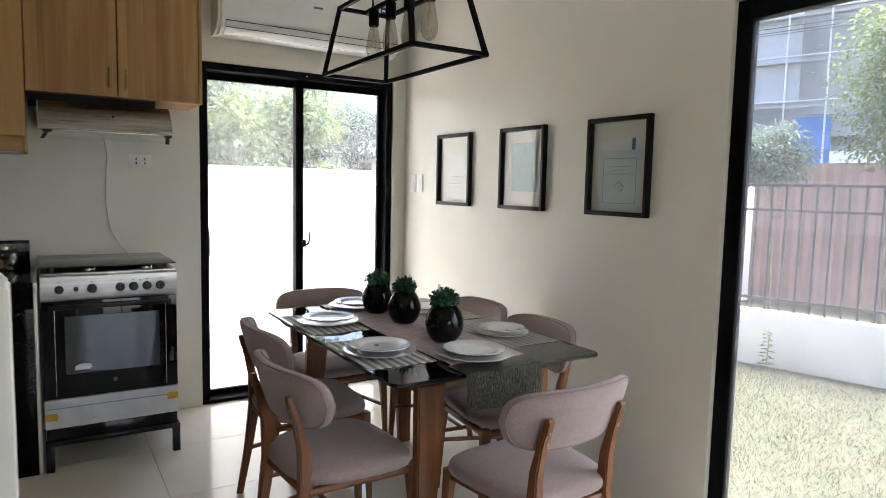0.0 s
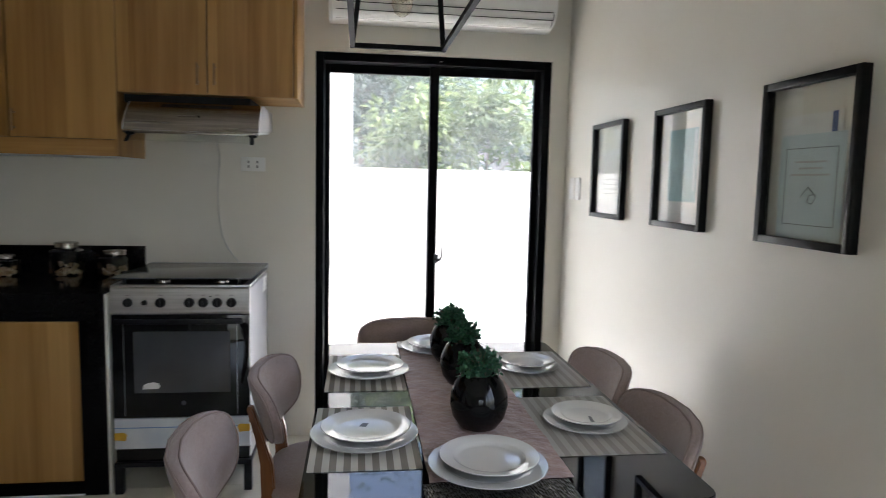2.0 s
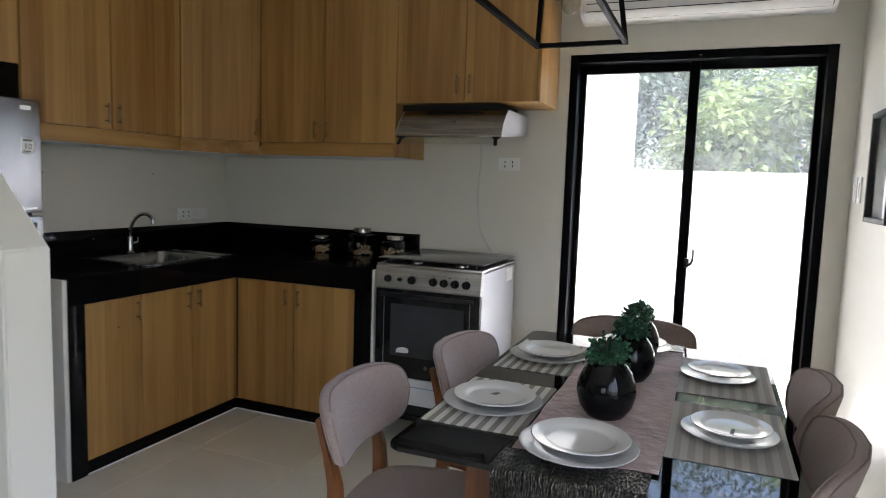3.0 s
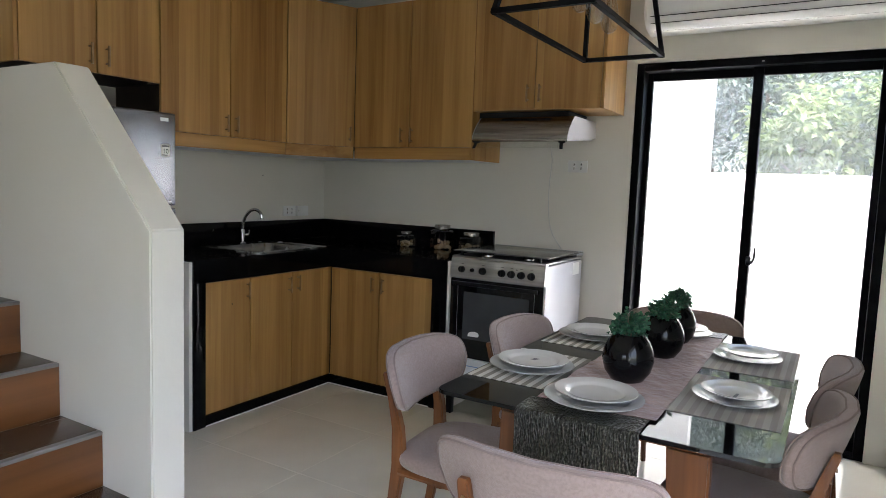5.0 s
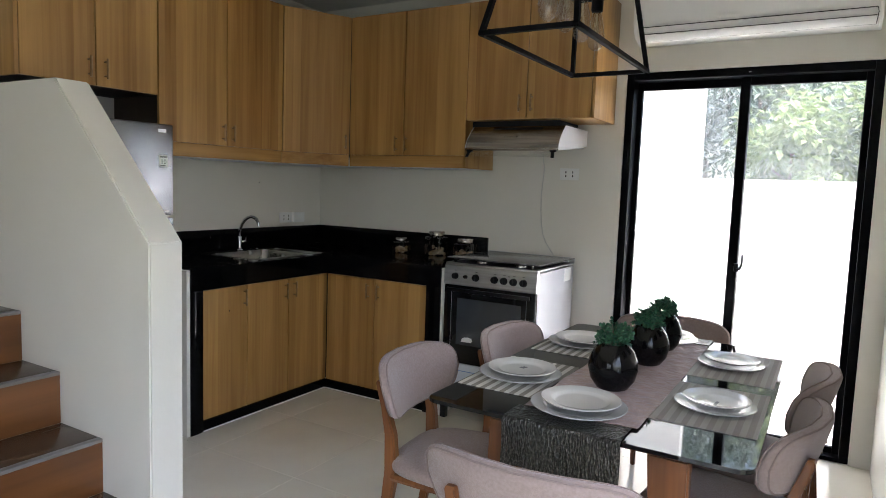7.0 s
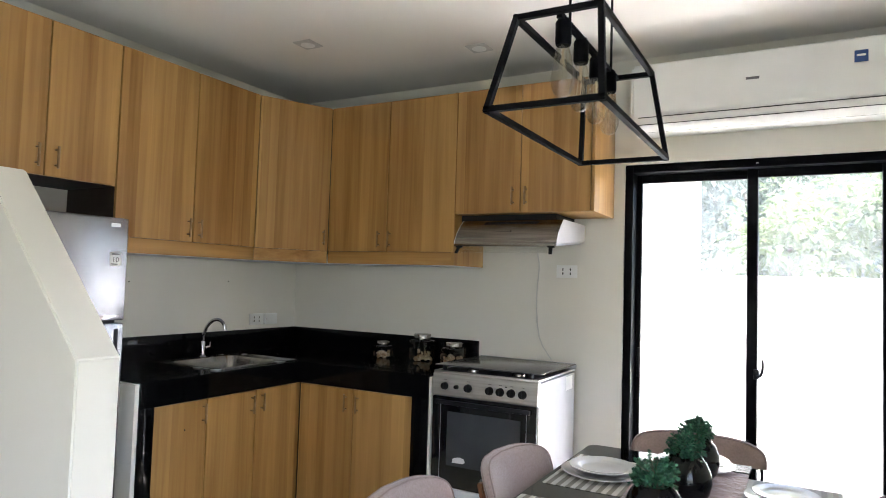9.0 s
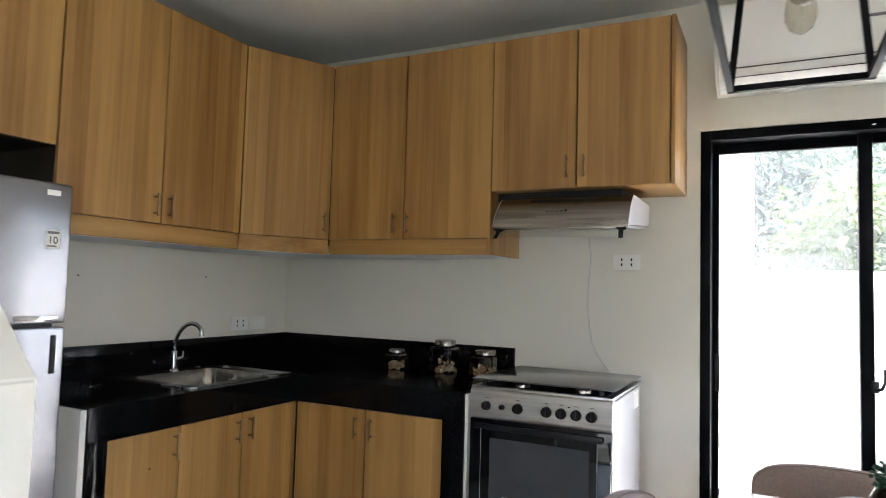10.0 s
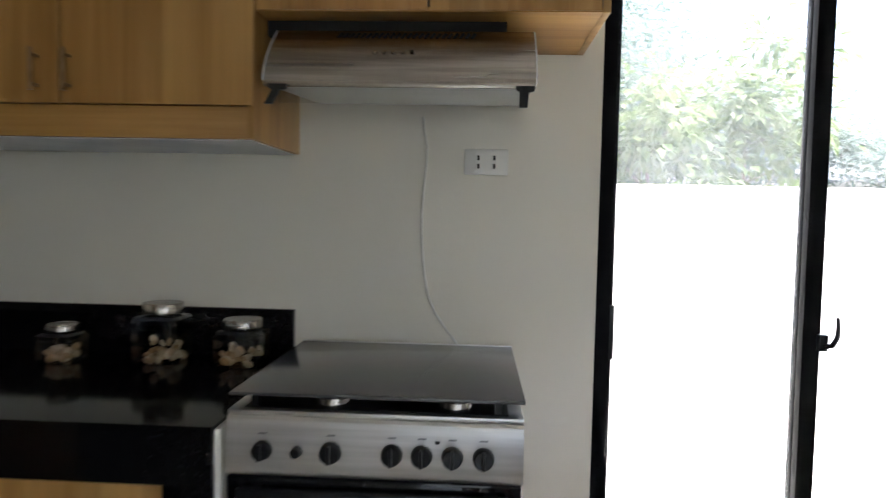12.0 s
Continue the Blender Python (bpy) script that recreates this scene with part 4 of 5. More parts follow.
# ---- fridge ----
def fridge():
    x0, x1, y0, y1 = -1.43, -0.845, 1.975, 2.515
    f = thing("fridge", (-1.15, 2.25, 0), "stainless steel two-door fridge-freezer", "fridge")
    part("body", boxed(x0, x1 - 0.065, y0 + 0.003, y1 - 0.003, 0.03, 1.68, 0.006), M_BPLAST, f, "dark grey casing")
    for nm, z0, z1 in (("freezer_door", 1.224, 1.688), ("fridge_door", 0.06, 1.212)):
        d = part(nm, boxed(x1 - 0.062, x1, y0, y1, z0, z1, 0.012, 3), M_FRIDGE, f, "stainless steel door")
        if z0 > 1:
            part("grip", boxed(x1 - 0.02, x1 + 0.004, y1 - 0.17, y1 - 0.03, 1.232, 1.25, 0.003), M_CHROME, d, "slim silver grip")
        else:
            part("grip", boxed(x1 - 0.03, x1 + 0.002, y1 - 0.05, y1 - 0.03, 1.06, 1.185, 0.002), M_BPLAST, d, "black recessed grip")
        if z0 > 1:
            st = part("energy_sticker", boxed(x1 + 0.0003, x1 + 0.001, y1 - 0.088, y1 - 0.036, 1.470, 1.532), M_PAPER, d, "white warranty sticker")
            cu = bpy.data.curves.new("sticker_text", 'FONT')
            cu.body, cu.size, cu.align_x, cu.extrude = "10", 0.034, 'CENTER', 0.0002
            tx = new("sticker_text", cu)
            cu.materials.append(M_DARK)
            tx.parent = st
            tx.matrix_local = Matrix.Translation((x1 + 0.0016 - f.location.x, y1 - 0.062 - f.location.y, 1.486)) @ Matrix.Rotation(radians(90), 4, 'Z') @ Matrix.Rotation(radians(90), 4, 'X')
            part("text_bar", boxed(x1 + 0.0011, x1 + 0.0014, y1 - 0.082, y1 - 0.042, 1.518, 1.526), M_INK, st)
            part("text_bar", boxed(x1 + 0.0011, x1 + 0.0014, y1 - 0.082, y1 - 0.05, 1.475, 1.480), M_INK, st)
            part("badge", boxed(x1 + 0.0003, x1 + 0.0015, y1 - 0.09, y1 - 0.045, 1.645, 1.662), M_STEEL, d)
    for fy in (y0 + 0.05, y1 - 0.05):
        for fx in (x0 + 0.05, x1 - 0.11):
            part("foot", lathe(bmesh.new(), [(0, 0.0), (0.02, 0.0), (0.02, 0.03), (0, 0.03)], (fx, fy, 0), 12), M_BPLAST, f)


fridge()


# ---- jars of shells ----
def jar(x, y, size, h):
    j = thing("glass_jar", (x, y, ZCT), "square glass jar of seashells with a steel lid", "jar", "jars on the worktop")
    w = size / 2
    b = boxed(x - w, x + w, y - w, y + w, ZCT + 0.001, ZCT + h * 0.8, w * 0.35, 3)
    body = part("jar_body", b, M_JAR, j, "clear glass body")
    body.visible_shadow = False
    b = lathe(bmesh.new(), [(0, h), (w * 0.8, h), (w * 0.83, h - 0.003), (w * 0.83, h * 0.84), (0, h * 0.84)], (x, y, ZCT), 28)
    part("lid", b, M_HOOD, j, "round steel lid")
    part("neck", lathe(bmesh.new(), [(w * 0.74, h * 0.79), (w * 0.74, h * 0.845), (w * 0.7, h * 0.845), (w * 0.7, h * 0.79)], (x, y, ZCT), 24), M_CLEAR, j)
    b = bmesh.new()
    for k in range(int(24 * size / 0.10)):
        r = random.uniform(0.010, 0.017)
        px, py = x + random.uniform(-1, 1) * (w - 0.02), y + random.uniform(-1, 1) * (w - 0.02)
        pz = ZCT + 0.012 + random.random() ** 1.6 * h * 0.28
        m = Matrix.Translation((px, py, pz)) @ Euler((random.random() * 6, random.random() * 6, 0)).to_matrix().to_4x4() @ Matrix.Diagonal((r, r * 0.75, r * 0.6, 1))
        bmesh.ops.create_icosphere(b, subdivisions=2, radius=1.0, matrix=m)
    part("seashells", b, M_SHELL, j, "pale seashells", smooth=60)


jar(-0.555, 4.20, 0.104, 0.110)
jar(-0.285, 4.245, 0.134, 0.172)
jar(-0.045, 4.23, 0.132, 0.134)


# ---- air conditioner ----
def aircon():
    x0, x1, y0, z0, z1 = 1.04, 2.245, 4.135, 2.29, 2.652
    a = thing("air_conditioner", (1.64, 4.25, 2.3), "white wall-mounted split air conditioner, louvre closed", "air conditioner")
    prof = [(YN - 0.001, z1), (y0 + 0.03, z1), (y0 + 0.006, z1 - 0.012), (y0, z1 - 0.04), (y0 + 0.004, z0 + 0.1), (y0 + 0.03, z0 + 0.04), (y0 + 0.075, z0 + 0.006), (y0 + 0.1, z0), (YN - 0.001, z0)]
    b = prism(bmesh.new(), prof, x0, x1, 'x')
    caps = [f for f in b.faces if abs(f.normal.x) > 0.9 or len(f.verts) > 5]
    bmesh.ops.bevel(b, geom=[e for f in caps for e in f.edges if all(v.co.y < YN - 0.01 for v in e.verts)], offset=0.018, segments=3, affect='EDGES')
    part("casing", b, M_PLAST, a, smooth=40)
    lv = prism(bmesh.new(), [(y0 + 0.02, z0 + 0.066), (y0 + 0.036, z0 + 0.032), (y0 + 0.078, z0 + 0.003), (y0 + 0.072, z0 - 0.002), (y0 + 0.026, z0 + 0.028), (y0 + 0.01, z0 + 0.064)], x0 + 0.04, x1 - 0.028, 'x')
    louvre = part("louvre", lv, M_PLAST, a, "closed white louvre")
    for q in ((y0 + 0.0095, z0 + 0.067), (y0 + 0.0245, z0 + 0.031), (y0 + 0.0745, z0 + 0.0)):
        part("seam", boxed(x0 + 0.04, x1 - 0.028, q[0] - 0.003, q[0] + 0.0035, q[1] - 0.0015, q[1] + 0.0015), M_DARK, louvre)
    part("seam", tube(bmesh.new(), [(x1 - 0.028, y0 + 0.010, z0 + 0.067), (x1 - 0.022, y0 + 0.020, z0 + 0.045), (x1 - 0.026, y0 + 0.045, z0 + 0.012), (x1 - 0.028, y0 + 0.0745, z0)], 0.0018, 6), M_DARK, louvre)
    part("badge", boxed(1.61, 1.67, y0 - 0.001, y0 + 0.004, z0 + 0.21, z0 + 0.222), M_INK, a)
    lab = part("energy_label", boxed(2.07, 2.125, y0 - 0.0015, y0 + 0.003, z0 + 0.235, z0 + 0.29), M_INKB, a, "small dark blue label")
    part("label_bar", boxed(2.08, 2.115, y0 - 0.002, y0 - 0.0012, z0 + 0.262, z0 + 0.272), M_PAPER, lab)
    part("wall_bracket", boxed(1.2, 2.1, YN - 0.02, YN - 0.0005, z0 + 0.02, z0 + 0.05), M_PLAST, a)


aircon()


# ---- pictures on the east wall ----
def picture(y0, y1, label, kind):
    z0, z1, xw = 1.30, 1.75, XR - 0.0008
    p = thing("picture_frame", (xw, (y0 + y1) / 2, z0), label, "picture frame", "framed sheets on the wall")
    f, d = 0.021, 0.028
    for nm, bb in (("rail_side", (y0, y0 + f, z0, z1)), ("rail_side", (y1 - f, y1, z0, z1)), ("rail_top", (y0 + f, y1 - f, z1 - f, z1)), ("rail_bottom", (y0 + f, y1 - f, z0, z0 + f))):
        part(nm, boxed(xw - d, xw, bb[0], bb[1], bb[2], bb[3], 0.002), M_FRAME, p)
    pane = part("pane", boxed(xw - 0.012, xw - 0.010, y0 + f - 0.002, y1 - f + 0.002, z0 + f - 0.002, z1 - f + 0.002), M_GLASS, p, "clear glass", smooth=None)
    pane.visible_shadow = False

    def sheet(nm, a0, a1, c0, c1, depth, m, lab=""):
        # a runs from the far side (large y) to the near side
        return part(nm, boxed(xw - depth - 0.0008, xw - depth, y1 - a1, y1 - a0, z0 + c0, z0 + c1), m, p, lab, smooth=None)

    def sub(par, nm, a0, a1, c0, c1, depth, m):
        part(nm, boxed(xw - depth - 0.0004, xw - depth, y1 - a1, y1 - a0, z0 + c0, z0 + c1), m, par, smooth=None)
    if kind == 2:
        s1 = sheet("back_sheet", 0.06, 0.30, 0.10, 0.352, 0.002, M_PAPER, "white certificate sheet")
        sub(s1, "stripe", 0.262, 0.282, 0.30, 0.352, 0.0029, M_INKB)
        s2 = sheet("front_sheet", 0.07, 0.32, 0.019, 0.30, 0.004, M_PAPER2, "pale blue-grey printed sheet")
        for a0, a1, c0, c1 in ((0.095, 0.295, 0.262, 0.264), (0.095, 0.295, 0.058, 0.06), (0.095, 0.097, 0.058, 0.264), (0.293, 0.295, 0.058, 0.264)):
            sub(s2, "border_line", a0, a1, c0, c1, 0.0049, M_INK)
        for k, (a0, a1) in enumerate(((0.135, 0.255), (0.15, 0.24), (0.12, 0.27))):
            sub(s2, "text_bar", a0, a1, 0.224 - 0.017 * k, 0.229 - 0.017 * k, 0.0049, M_CHARGE)
        b = tube(bmesh.new(), [(xw - 0.0052, y1 - 0.165, z0 + 0.135), (xw - 0.0052, y1 - 0.192, z0 + 0.16), (xw - 0.0052, y1 - 0.225, z0 + 0.135), (xw - 0.0052, y1 - 0.21, z0 + 0.115), (xw - 0.0052, y1 - 0.19, z0 + 0.12), (xw - 0.0052, y1 - 0.198, z0 + 0.138), (xw - 0.0052, y1 - 0.222, z0 + 0.142)], 0.0014, 6)
        part("emblem", b, M_INK, s2)
    elif kind == 1:
        s1 = sheet("back_sheet", 0.03, 0.36, 0.02, 0.25, 0.002, M_PAPER, "white sheet")
        s2 = sheet("front_sheet", 0.10, 0.31, 0.10, 0.365, 0.004, M_PAPER3, "teal printed sheet")
        sub(s2, "stripe", 0.285, 0.305, 0.14, 0.36, 0.0049, M_PAPER2)
    else:
        s1 = sheet("back_sheet", 0.05, 0.33, 0.02, 0.24, 0.002, M_PAPER, "white sheet")
        s2 = sheet("front_sheet", 0.1, 0.30, 0.05, 0.32, 0.004, M_PAPER, "white printed sheet")
        for k in range(4):
            sub(s2, "text_bar", 0.13, 0.27, 0.18 - 0.022 * k, 0.184 - 0.022 * k, 0.0049, M_CHARGE)


picture(3.479, 3.861, "black framed clear picture holding white printed sheets", 0)
picture(2.785, 3.172, "black framed clear picture holding a teal sheet", 1)
picture(2.092, 2.470, "black framed clear picture holding a pale certificate", 2)


# ---- pendant lamp over the table ----
def pendant():
    bx0, bx1, by0, by1, zb = 1.177, 1.469, 2.057, 2.837, 1.879
    tx0, tx1, ty0, ty1, zt = 1.211, 1.435, 2.152, 2.752, 2.142
    L = thing("pendant_lamp", (1.327, 2.43, zb), "black metal open-frame pendant lamp with four clear bulbs", "pendant lamp")
    r = 0.0075

    def bar(nm, p, q):
        p, q = Vector(p), Vector(q)
        d = (q - p).normalized()
        up = Vector((0, 0, 1)) if abs(d.z) < 0.7 else Vector((0, 1, 0))
        s = d.cross(up).normalized()
        u = s.cross(d).normalized()
        b = bmesh.new()
        A = [b.verts.new(p - d * r + r * (i * s + j * u)) for i, j in ((1, 1), (-1, 1), (-1, -1), (1, -1))]
        B = [b.verts.new(q + d * r + r * (i * s + j * u)) for i, j in ((1, 1), (-1, 1), (-1, -1), (1, -1))]
        for k in range(4):
            b.faces.new((A[k], A[(k + 1) % 4], B[(k + 1) % 4], B[k]))
        b.faces.new(A)
        b.faces.new(B)
        part(nm, b, M_BLACK, L)
    bot = [(bx0, by0, zb), (bx1, by0, zb), (bx1, by1, zb), (bx0, by1, zb)]
    top = [(tx0, ty0, zt), (tx1, ty0, zt), (tx1, ty1, zt), (tx0, ty1, zt)]
    for i in range(4):
        bar("bottom_bar", bot[i], bot[(i + 1) % 4])
        bar("top_bar", top[i], top[(i + 1) % 4])
        bar("corner_bar", bot[i], top[i])
    xm = (bx0 + bx1) / 2
    bar("bulb_rail", (xm, ty0 + 0.02, zt - 0.004), (xm, ty1 - 0.02, zt - 0.004))
    for yy in (2.25, 2.67):
        part("hanging_rod", tube(bmesh.new(), [(xm, yy, zt), (xm, yy, ZC - 0.02)], 0.004, 8), M_BLACK, L)
    part("ceiling_plate", boxed(xm - 0.05, xm + 0.05, 2.2, 2.72, ZC - 0.03, ZC - 0.0008, 0.003), M_BLACK, L)
    for k in range(4):
        y = 2.2 + k * 0.153
        hold = part("bulb_holder", lathe(bmesh.new(), [(0, 0.0), (0.019, 0.0), (0.021, 0.006), (0.021, 0.06), (0.014, 0.072), (0, 0.072)], (xm, y, 2.068), 20), M_BLACK, L)
        bulb = part("bulb", lathe(bmesh.new(), [(0.014, 0.14), (0.018, 0.125), (0.026, 0.085), (0.031, 0.05), (0.030, 0.03), (0.022, 0.01), (0.010, 0.001), (0.0, -0.002)], (xm, y, 1.932), 24), M_BULB, L, "clear filament bulb, unlit", smooth=60)
        bulb.visible_shadow = False
        b = tube(bmesh.new(), [(xm, y, 2.06), (xm, y, 2.02)], 0.004, 8)
        for a in range(5):
            t = a * 1.2566
            tube(b, [(xm + 0.004 * math.cos(t), y + 0.004 * math.sin(t), 2.03), (xm + 0.012 * math.cos(t), y + 0.012 * math.sin(t), 1.975), (xm + 0.008 * math.cos(t + 0.5), y + 0.008 * math.sin(t + 0.5), 2.032)], 0.0006, 4)
        part("filament", b, M_FIL, bulb)


pendant()


# ---- dining table ----
ZTB = 0.777
tb = thing("dining_table", (1.54, 2.665, 0), "dining table with black glass top and stained wooden legs", "table")


def round_rect(x0, x1, y0, y1, r, k=5):
    out = []
    for cx, cy, a0 in ((x1 - r, y1 - r, 0), (x0 + r, y1 - r, 90), (x0 + r, y0 + r, 180), (x1 - r, y0 + r, 270)):
        for i in range(k + 1):
            a = radians(a0 + 90 * i / k)
            out.append((cx + r * math.cos(a), cy + r * math.sin(a)))
    return out


b = prism(bmesh.new(), round_rect(1.08, 2.0, 1.962, 3.367, 0.035), ZTB - 0.012, ZTB, 'z')
bmesh.ops.bevel(b, geom=[e for e in b.edges if abs(e.verts[0].co.z - e.verts[1].co.z) < 1e-6], offset=0.002, segments=2, affect='EDGES')
part("glass_top", b, M_TGLASS, tb, "polished black glass tabletop", smooth=30)
part("apron", boxed(1.26, 1.82, 2.09, 2.112, ZTB - 0.065, ZTB - 0.013, 0.003), M_WALX, tb)
part("apron", boxed(1.26, 1.82, 3.218, 3.24, ZTB - 0.065, ZTB - 0.013, 0.003), M_WALX, tb)
for x in (1.262, 1.796):
    part("apron", boxed(x, x + 0.022, 2.113, 3.217, ZTB - 0.065, ZTB - 0.0135, 0.003), M_WALNUT, tb)
for sx, x in ((1, 1.243), (-1, 1.837)):
    for sy, y in ((1, 2.085), (-1, 3.245)):
        b = bmesh.new()
        rings = []
        for z, w, o in ((0.0, 0.062, -0.035), (0.35, 0.09, -0.012), (ZTB - 0.0665, 0.112, 0.0)):
            xa, ya = x + sx * o * 0.4, y + sy * o
            ring = [(xa, ya), (xa + sx * w, ya), (xa + sx * w, ya + sy * 0.045), (xa, ya + sy * 0.045)]
            rings.append([b.verts.new((p[0], p[1], z)) for p in ring])
        for p, q in zip(rings, rings[1:]):
            for k in range(4):
                b.faces.new((p[k], p[(k + 1) % 4], q[(k + 1) % 4], q[k]))
        b.faces.new(rings[0])
        b.faces.new(rings[-1])
        bmesh.ops.recalc_face_normals(b, faces=b.faces[:])
        bmesh.ops.bevel(b, geom=[e for e in b.edges if abs(e.verts[0].co.z - e.verts[1].co.z) > 0.1], offset=0.006, segments=2, affect='EDGES')
        part("leg", b, M_WALNUT, tb, "broad tapered wooden leg")

# runner with sequinned ends
rn = thing("table_runner", (1.53, 2.66, ZTB), "creased mauve table runner with dark sequinned ends", "table runner")


def cloth(x0, x1, path, nx, amp, sink=0.0, thick=0.0016):
    """A strip of cloth along a path of (y, z) with small creases; width from x0 to x1."""
    b = bmesh.new()
    top, bot = [], []
    for j, (y, z) in enumerate(path):
        ra, rb = [], []
        for i in range(nx + 1):
            x = x0 + (x1 - x0) * i / nx
            c = noise.noise(Vector((x * 9, y * 5 + z * 5, 1.7))) + 0.6 * noise.noise(Vector((x * 25 + y * 9, y * 22 + z * 15, 4.2)))
            c = max(-0.35, c) + 0.35
            dx = 0.004 * noise.noise(Vector((0.3, y * 8 + z * 8, x * 0.5)))
            if z > ZTB - 0.004:
                p = Vector((x + dx, y, z + amp * c))
            else:
                sgn = -1 if y < 2.6 else 1
                p = Vector((x + dx, y + sgn * (amp * 2.2 * c + 0.006 * math.sin(x * 46 + y)), z))
            ra.append(b.verts.new(p))
        top.append(ra)
    for p, q in zip(top, top[1:]):
        for i in range(nx):
            b.faces.new((p[i], p[i + 1], q[i + 1], q[i]))
    fs = b.faces[:]
    bmesh.ops.recalc_face_normals(b, faces=fs)
    bmesh.ops.solidify(b, geom=fs, thickness=-thick)
    return b


path = [(2.07 + 0.0125 * k, ZTB + 0.003) for k in range(int((3.25 - 2.07) / 0.0125) + 1)]
part("cloth", cloth(1.365, 1.70, path, 44, 0.0056), M_RUNNER, rn, smooth=80)
M_SEQ = mat("dark sequins", (0.05, 0.05, 0.042), (0.18, 0.176, 0.145), rough=0.3, metal=0.75, scale=230, stretch=(1.0, 0.55, 0.55), contrast=(0.46, 0.70))
nt = M_SEQ.node_tree
vo = nt.nodes.new("ShaderNodeTexVoronoi")
vo.inputs["Scale"].default_value = 135.0
mp = nt.nodes.new("ShaderNodeMapping")
mp.inputs["Scale"].default_value = (1.5, 0.4, 0.4)
tcn = next(k for k in nt.nodes if k.type == 'TEX_COORD')
nt.links.new(tcn.outputs["Object"], mp.inputs["Vector"])
nt.links.new(mp.outputs[0], vo.inputs["Vector"])
bpn = nt.nodes.new("ShaderNodeBump")
bpn.inputs["Strength"].default_value = 1.0
bpn.inputs["Distance"].default_value = 0.007
nt.links.new(vo.outputs["Distance"], bpn.inputs["Height"])
nt.links.new(bpn.outputs["Normal"], nt.nodes["Principled BSDF"].inputs["Normal"])
near = [(1.949, 0.645 + 0.0125 * k) for k in range(10)] + [(1.9485, ZTB - 0.007), (1.951, ZTB - 0.001), (1.958, ZTB + 0.003)] + [(1.966 + 0.0125 * k, ZTB + 0.0032) for k in range(9)]
part("sequin_end", cloth(1.350, 1.686, near, 30, 0.002), M_SEQ, rn, "dark grey sequinned end hanging over the edge", smooth=80)
far = [(3.38, 0.62 + 0.0125 * k) for k in range(12)] + [(3.381, ZTB - 0.007), (3.378, ZTB - 0.001), (3.371, ZTB + 0.003)] + [(3.363 - 0.0125 * k, ZTB + 0.0032) for k in range(9)]
part("sequin_end", cloth(1.365, 1.70, far, 24, 0.002), M_SEQ, rn, "dark grey sequinned end hanging over the edge", smooth=80)

for x0, x1, y0, y1, a in ((1.087, 1.358, 2.152, 2.582, 0.0), (1.098, 1.362, 2.735, 3.17, 0.0), (1.69, 1.985, 2.195, 2.64, 0.0), (1.692, 1.985, 2.742, 3.195, 0.0)):
    grey = x0 > 1.5
    pm = thing("placemat", ((x0 + x1) / 2, (y0 + y1) / 2, ZTB), "woven placemat, stripes faded to stand in for sheen" if grey else "beige striped woven placemat on the glass table", "placemat", "placemats")
    part("weave", prism(bmesh.new(), round_rect(x0, x1, y0, y1, 0.004, 2), ZTB + 0.0005, ZTB + 0.0022, 'z'), M_MAT_R if grey else M_MAT_L, pm, smooth=None)


# ---- plates and vases ----
def plate_mesh(r, h):
    t = 0.004
    prof = [(0.0, 0.0035), (r * 0.60, 0.0035), (r * 0.66, 0.005), (r * 0.72, h * 0.62), (r * 0.75, h * 0.72), (r * 0.96, h), (r * 0.99, h + 0.0005), (r, h - 0.001), (r * 0.985, h - 0.003), (r * 0.74, h * 0.45), (r * 0.64, 0.0), (r * 0.58, 0.0), (0.0, 0.0005)]
    return lathe(bmesh.new(), prof, (0, 0, 0), 56)


big = thing("dinner_plate", (0, 0, 0), "large pale grey glazed dinner plate on the table", "plate", "large plates")
part("dish", plate_mesh(0.142, 0.016), M_CHARGE, big, smooth=50)
small = thing("side_plate", (0, 0, 0), "white glazed plate resting on a larger plate", "plate", "white plates")
part("dish", plate_mesh(0.118, 0.016), M_PLATE, small, smooth=50)
spots = ((1.509, 2.135, 0.006), (1.222, 2.355, 0.0025), (1.243, 2.945, 0.0025), (1.846, 2.415, 0.0025), (1.82, 2.975, 0.0025), (1.515, 3.235, 0.0075))
for k, (x, y, dz) in enumerate(spots):
    z = ZTB + dz
    sz = Matrix.Scale(0.84 if k in (3, 4) else 1.0, 4)
    m1, m2 = pose(x, y, z, 0, 0, 40 * k) @ sz, pose(x + 0.004, y + 0.006 - 0.001 * k, z + 0.0165, 0, 0, 70 * k) @ sz
    if k == 0:
        big.matrix_basis, small.matrix_basis = m1, m2
    else:
        copy_thing(big, m1)
        s = copy_thing(small, m2)
        if k in (1, 3):
            b = prism(bmesh.new(), [(x - 0.014, y + 0.020), (x + 0.004, y + 0.016), (x + 0.012, y + 0.040), (x - 0.004, y + 0.044)] if k == 1 else [(x + 0.0, y - 0.05), (x + 0.01, y - 0.052), (x + 0.014, y - 0.01), (x + 0.006, y - 0.008)], z + 0.0206, z + 0.0210, 'z')
            st = tagged(link("plate_sticker", b, M_INK), "small dark paper sticker on a white plate", "sticker")


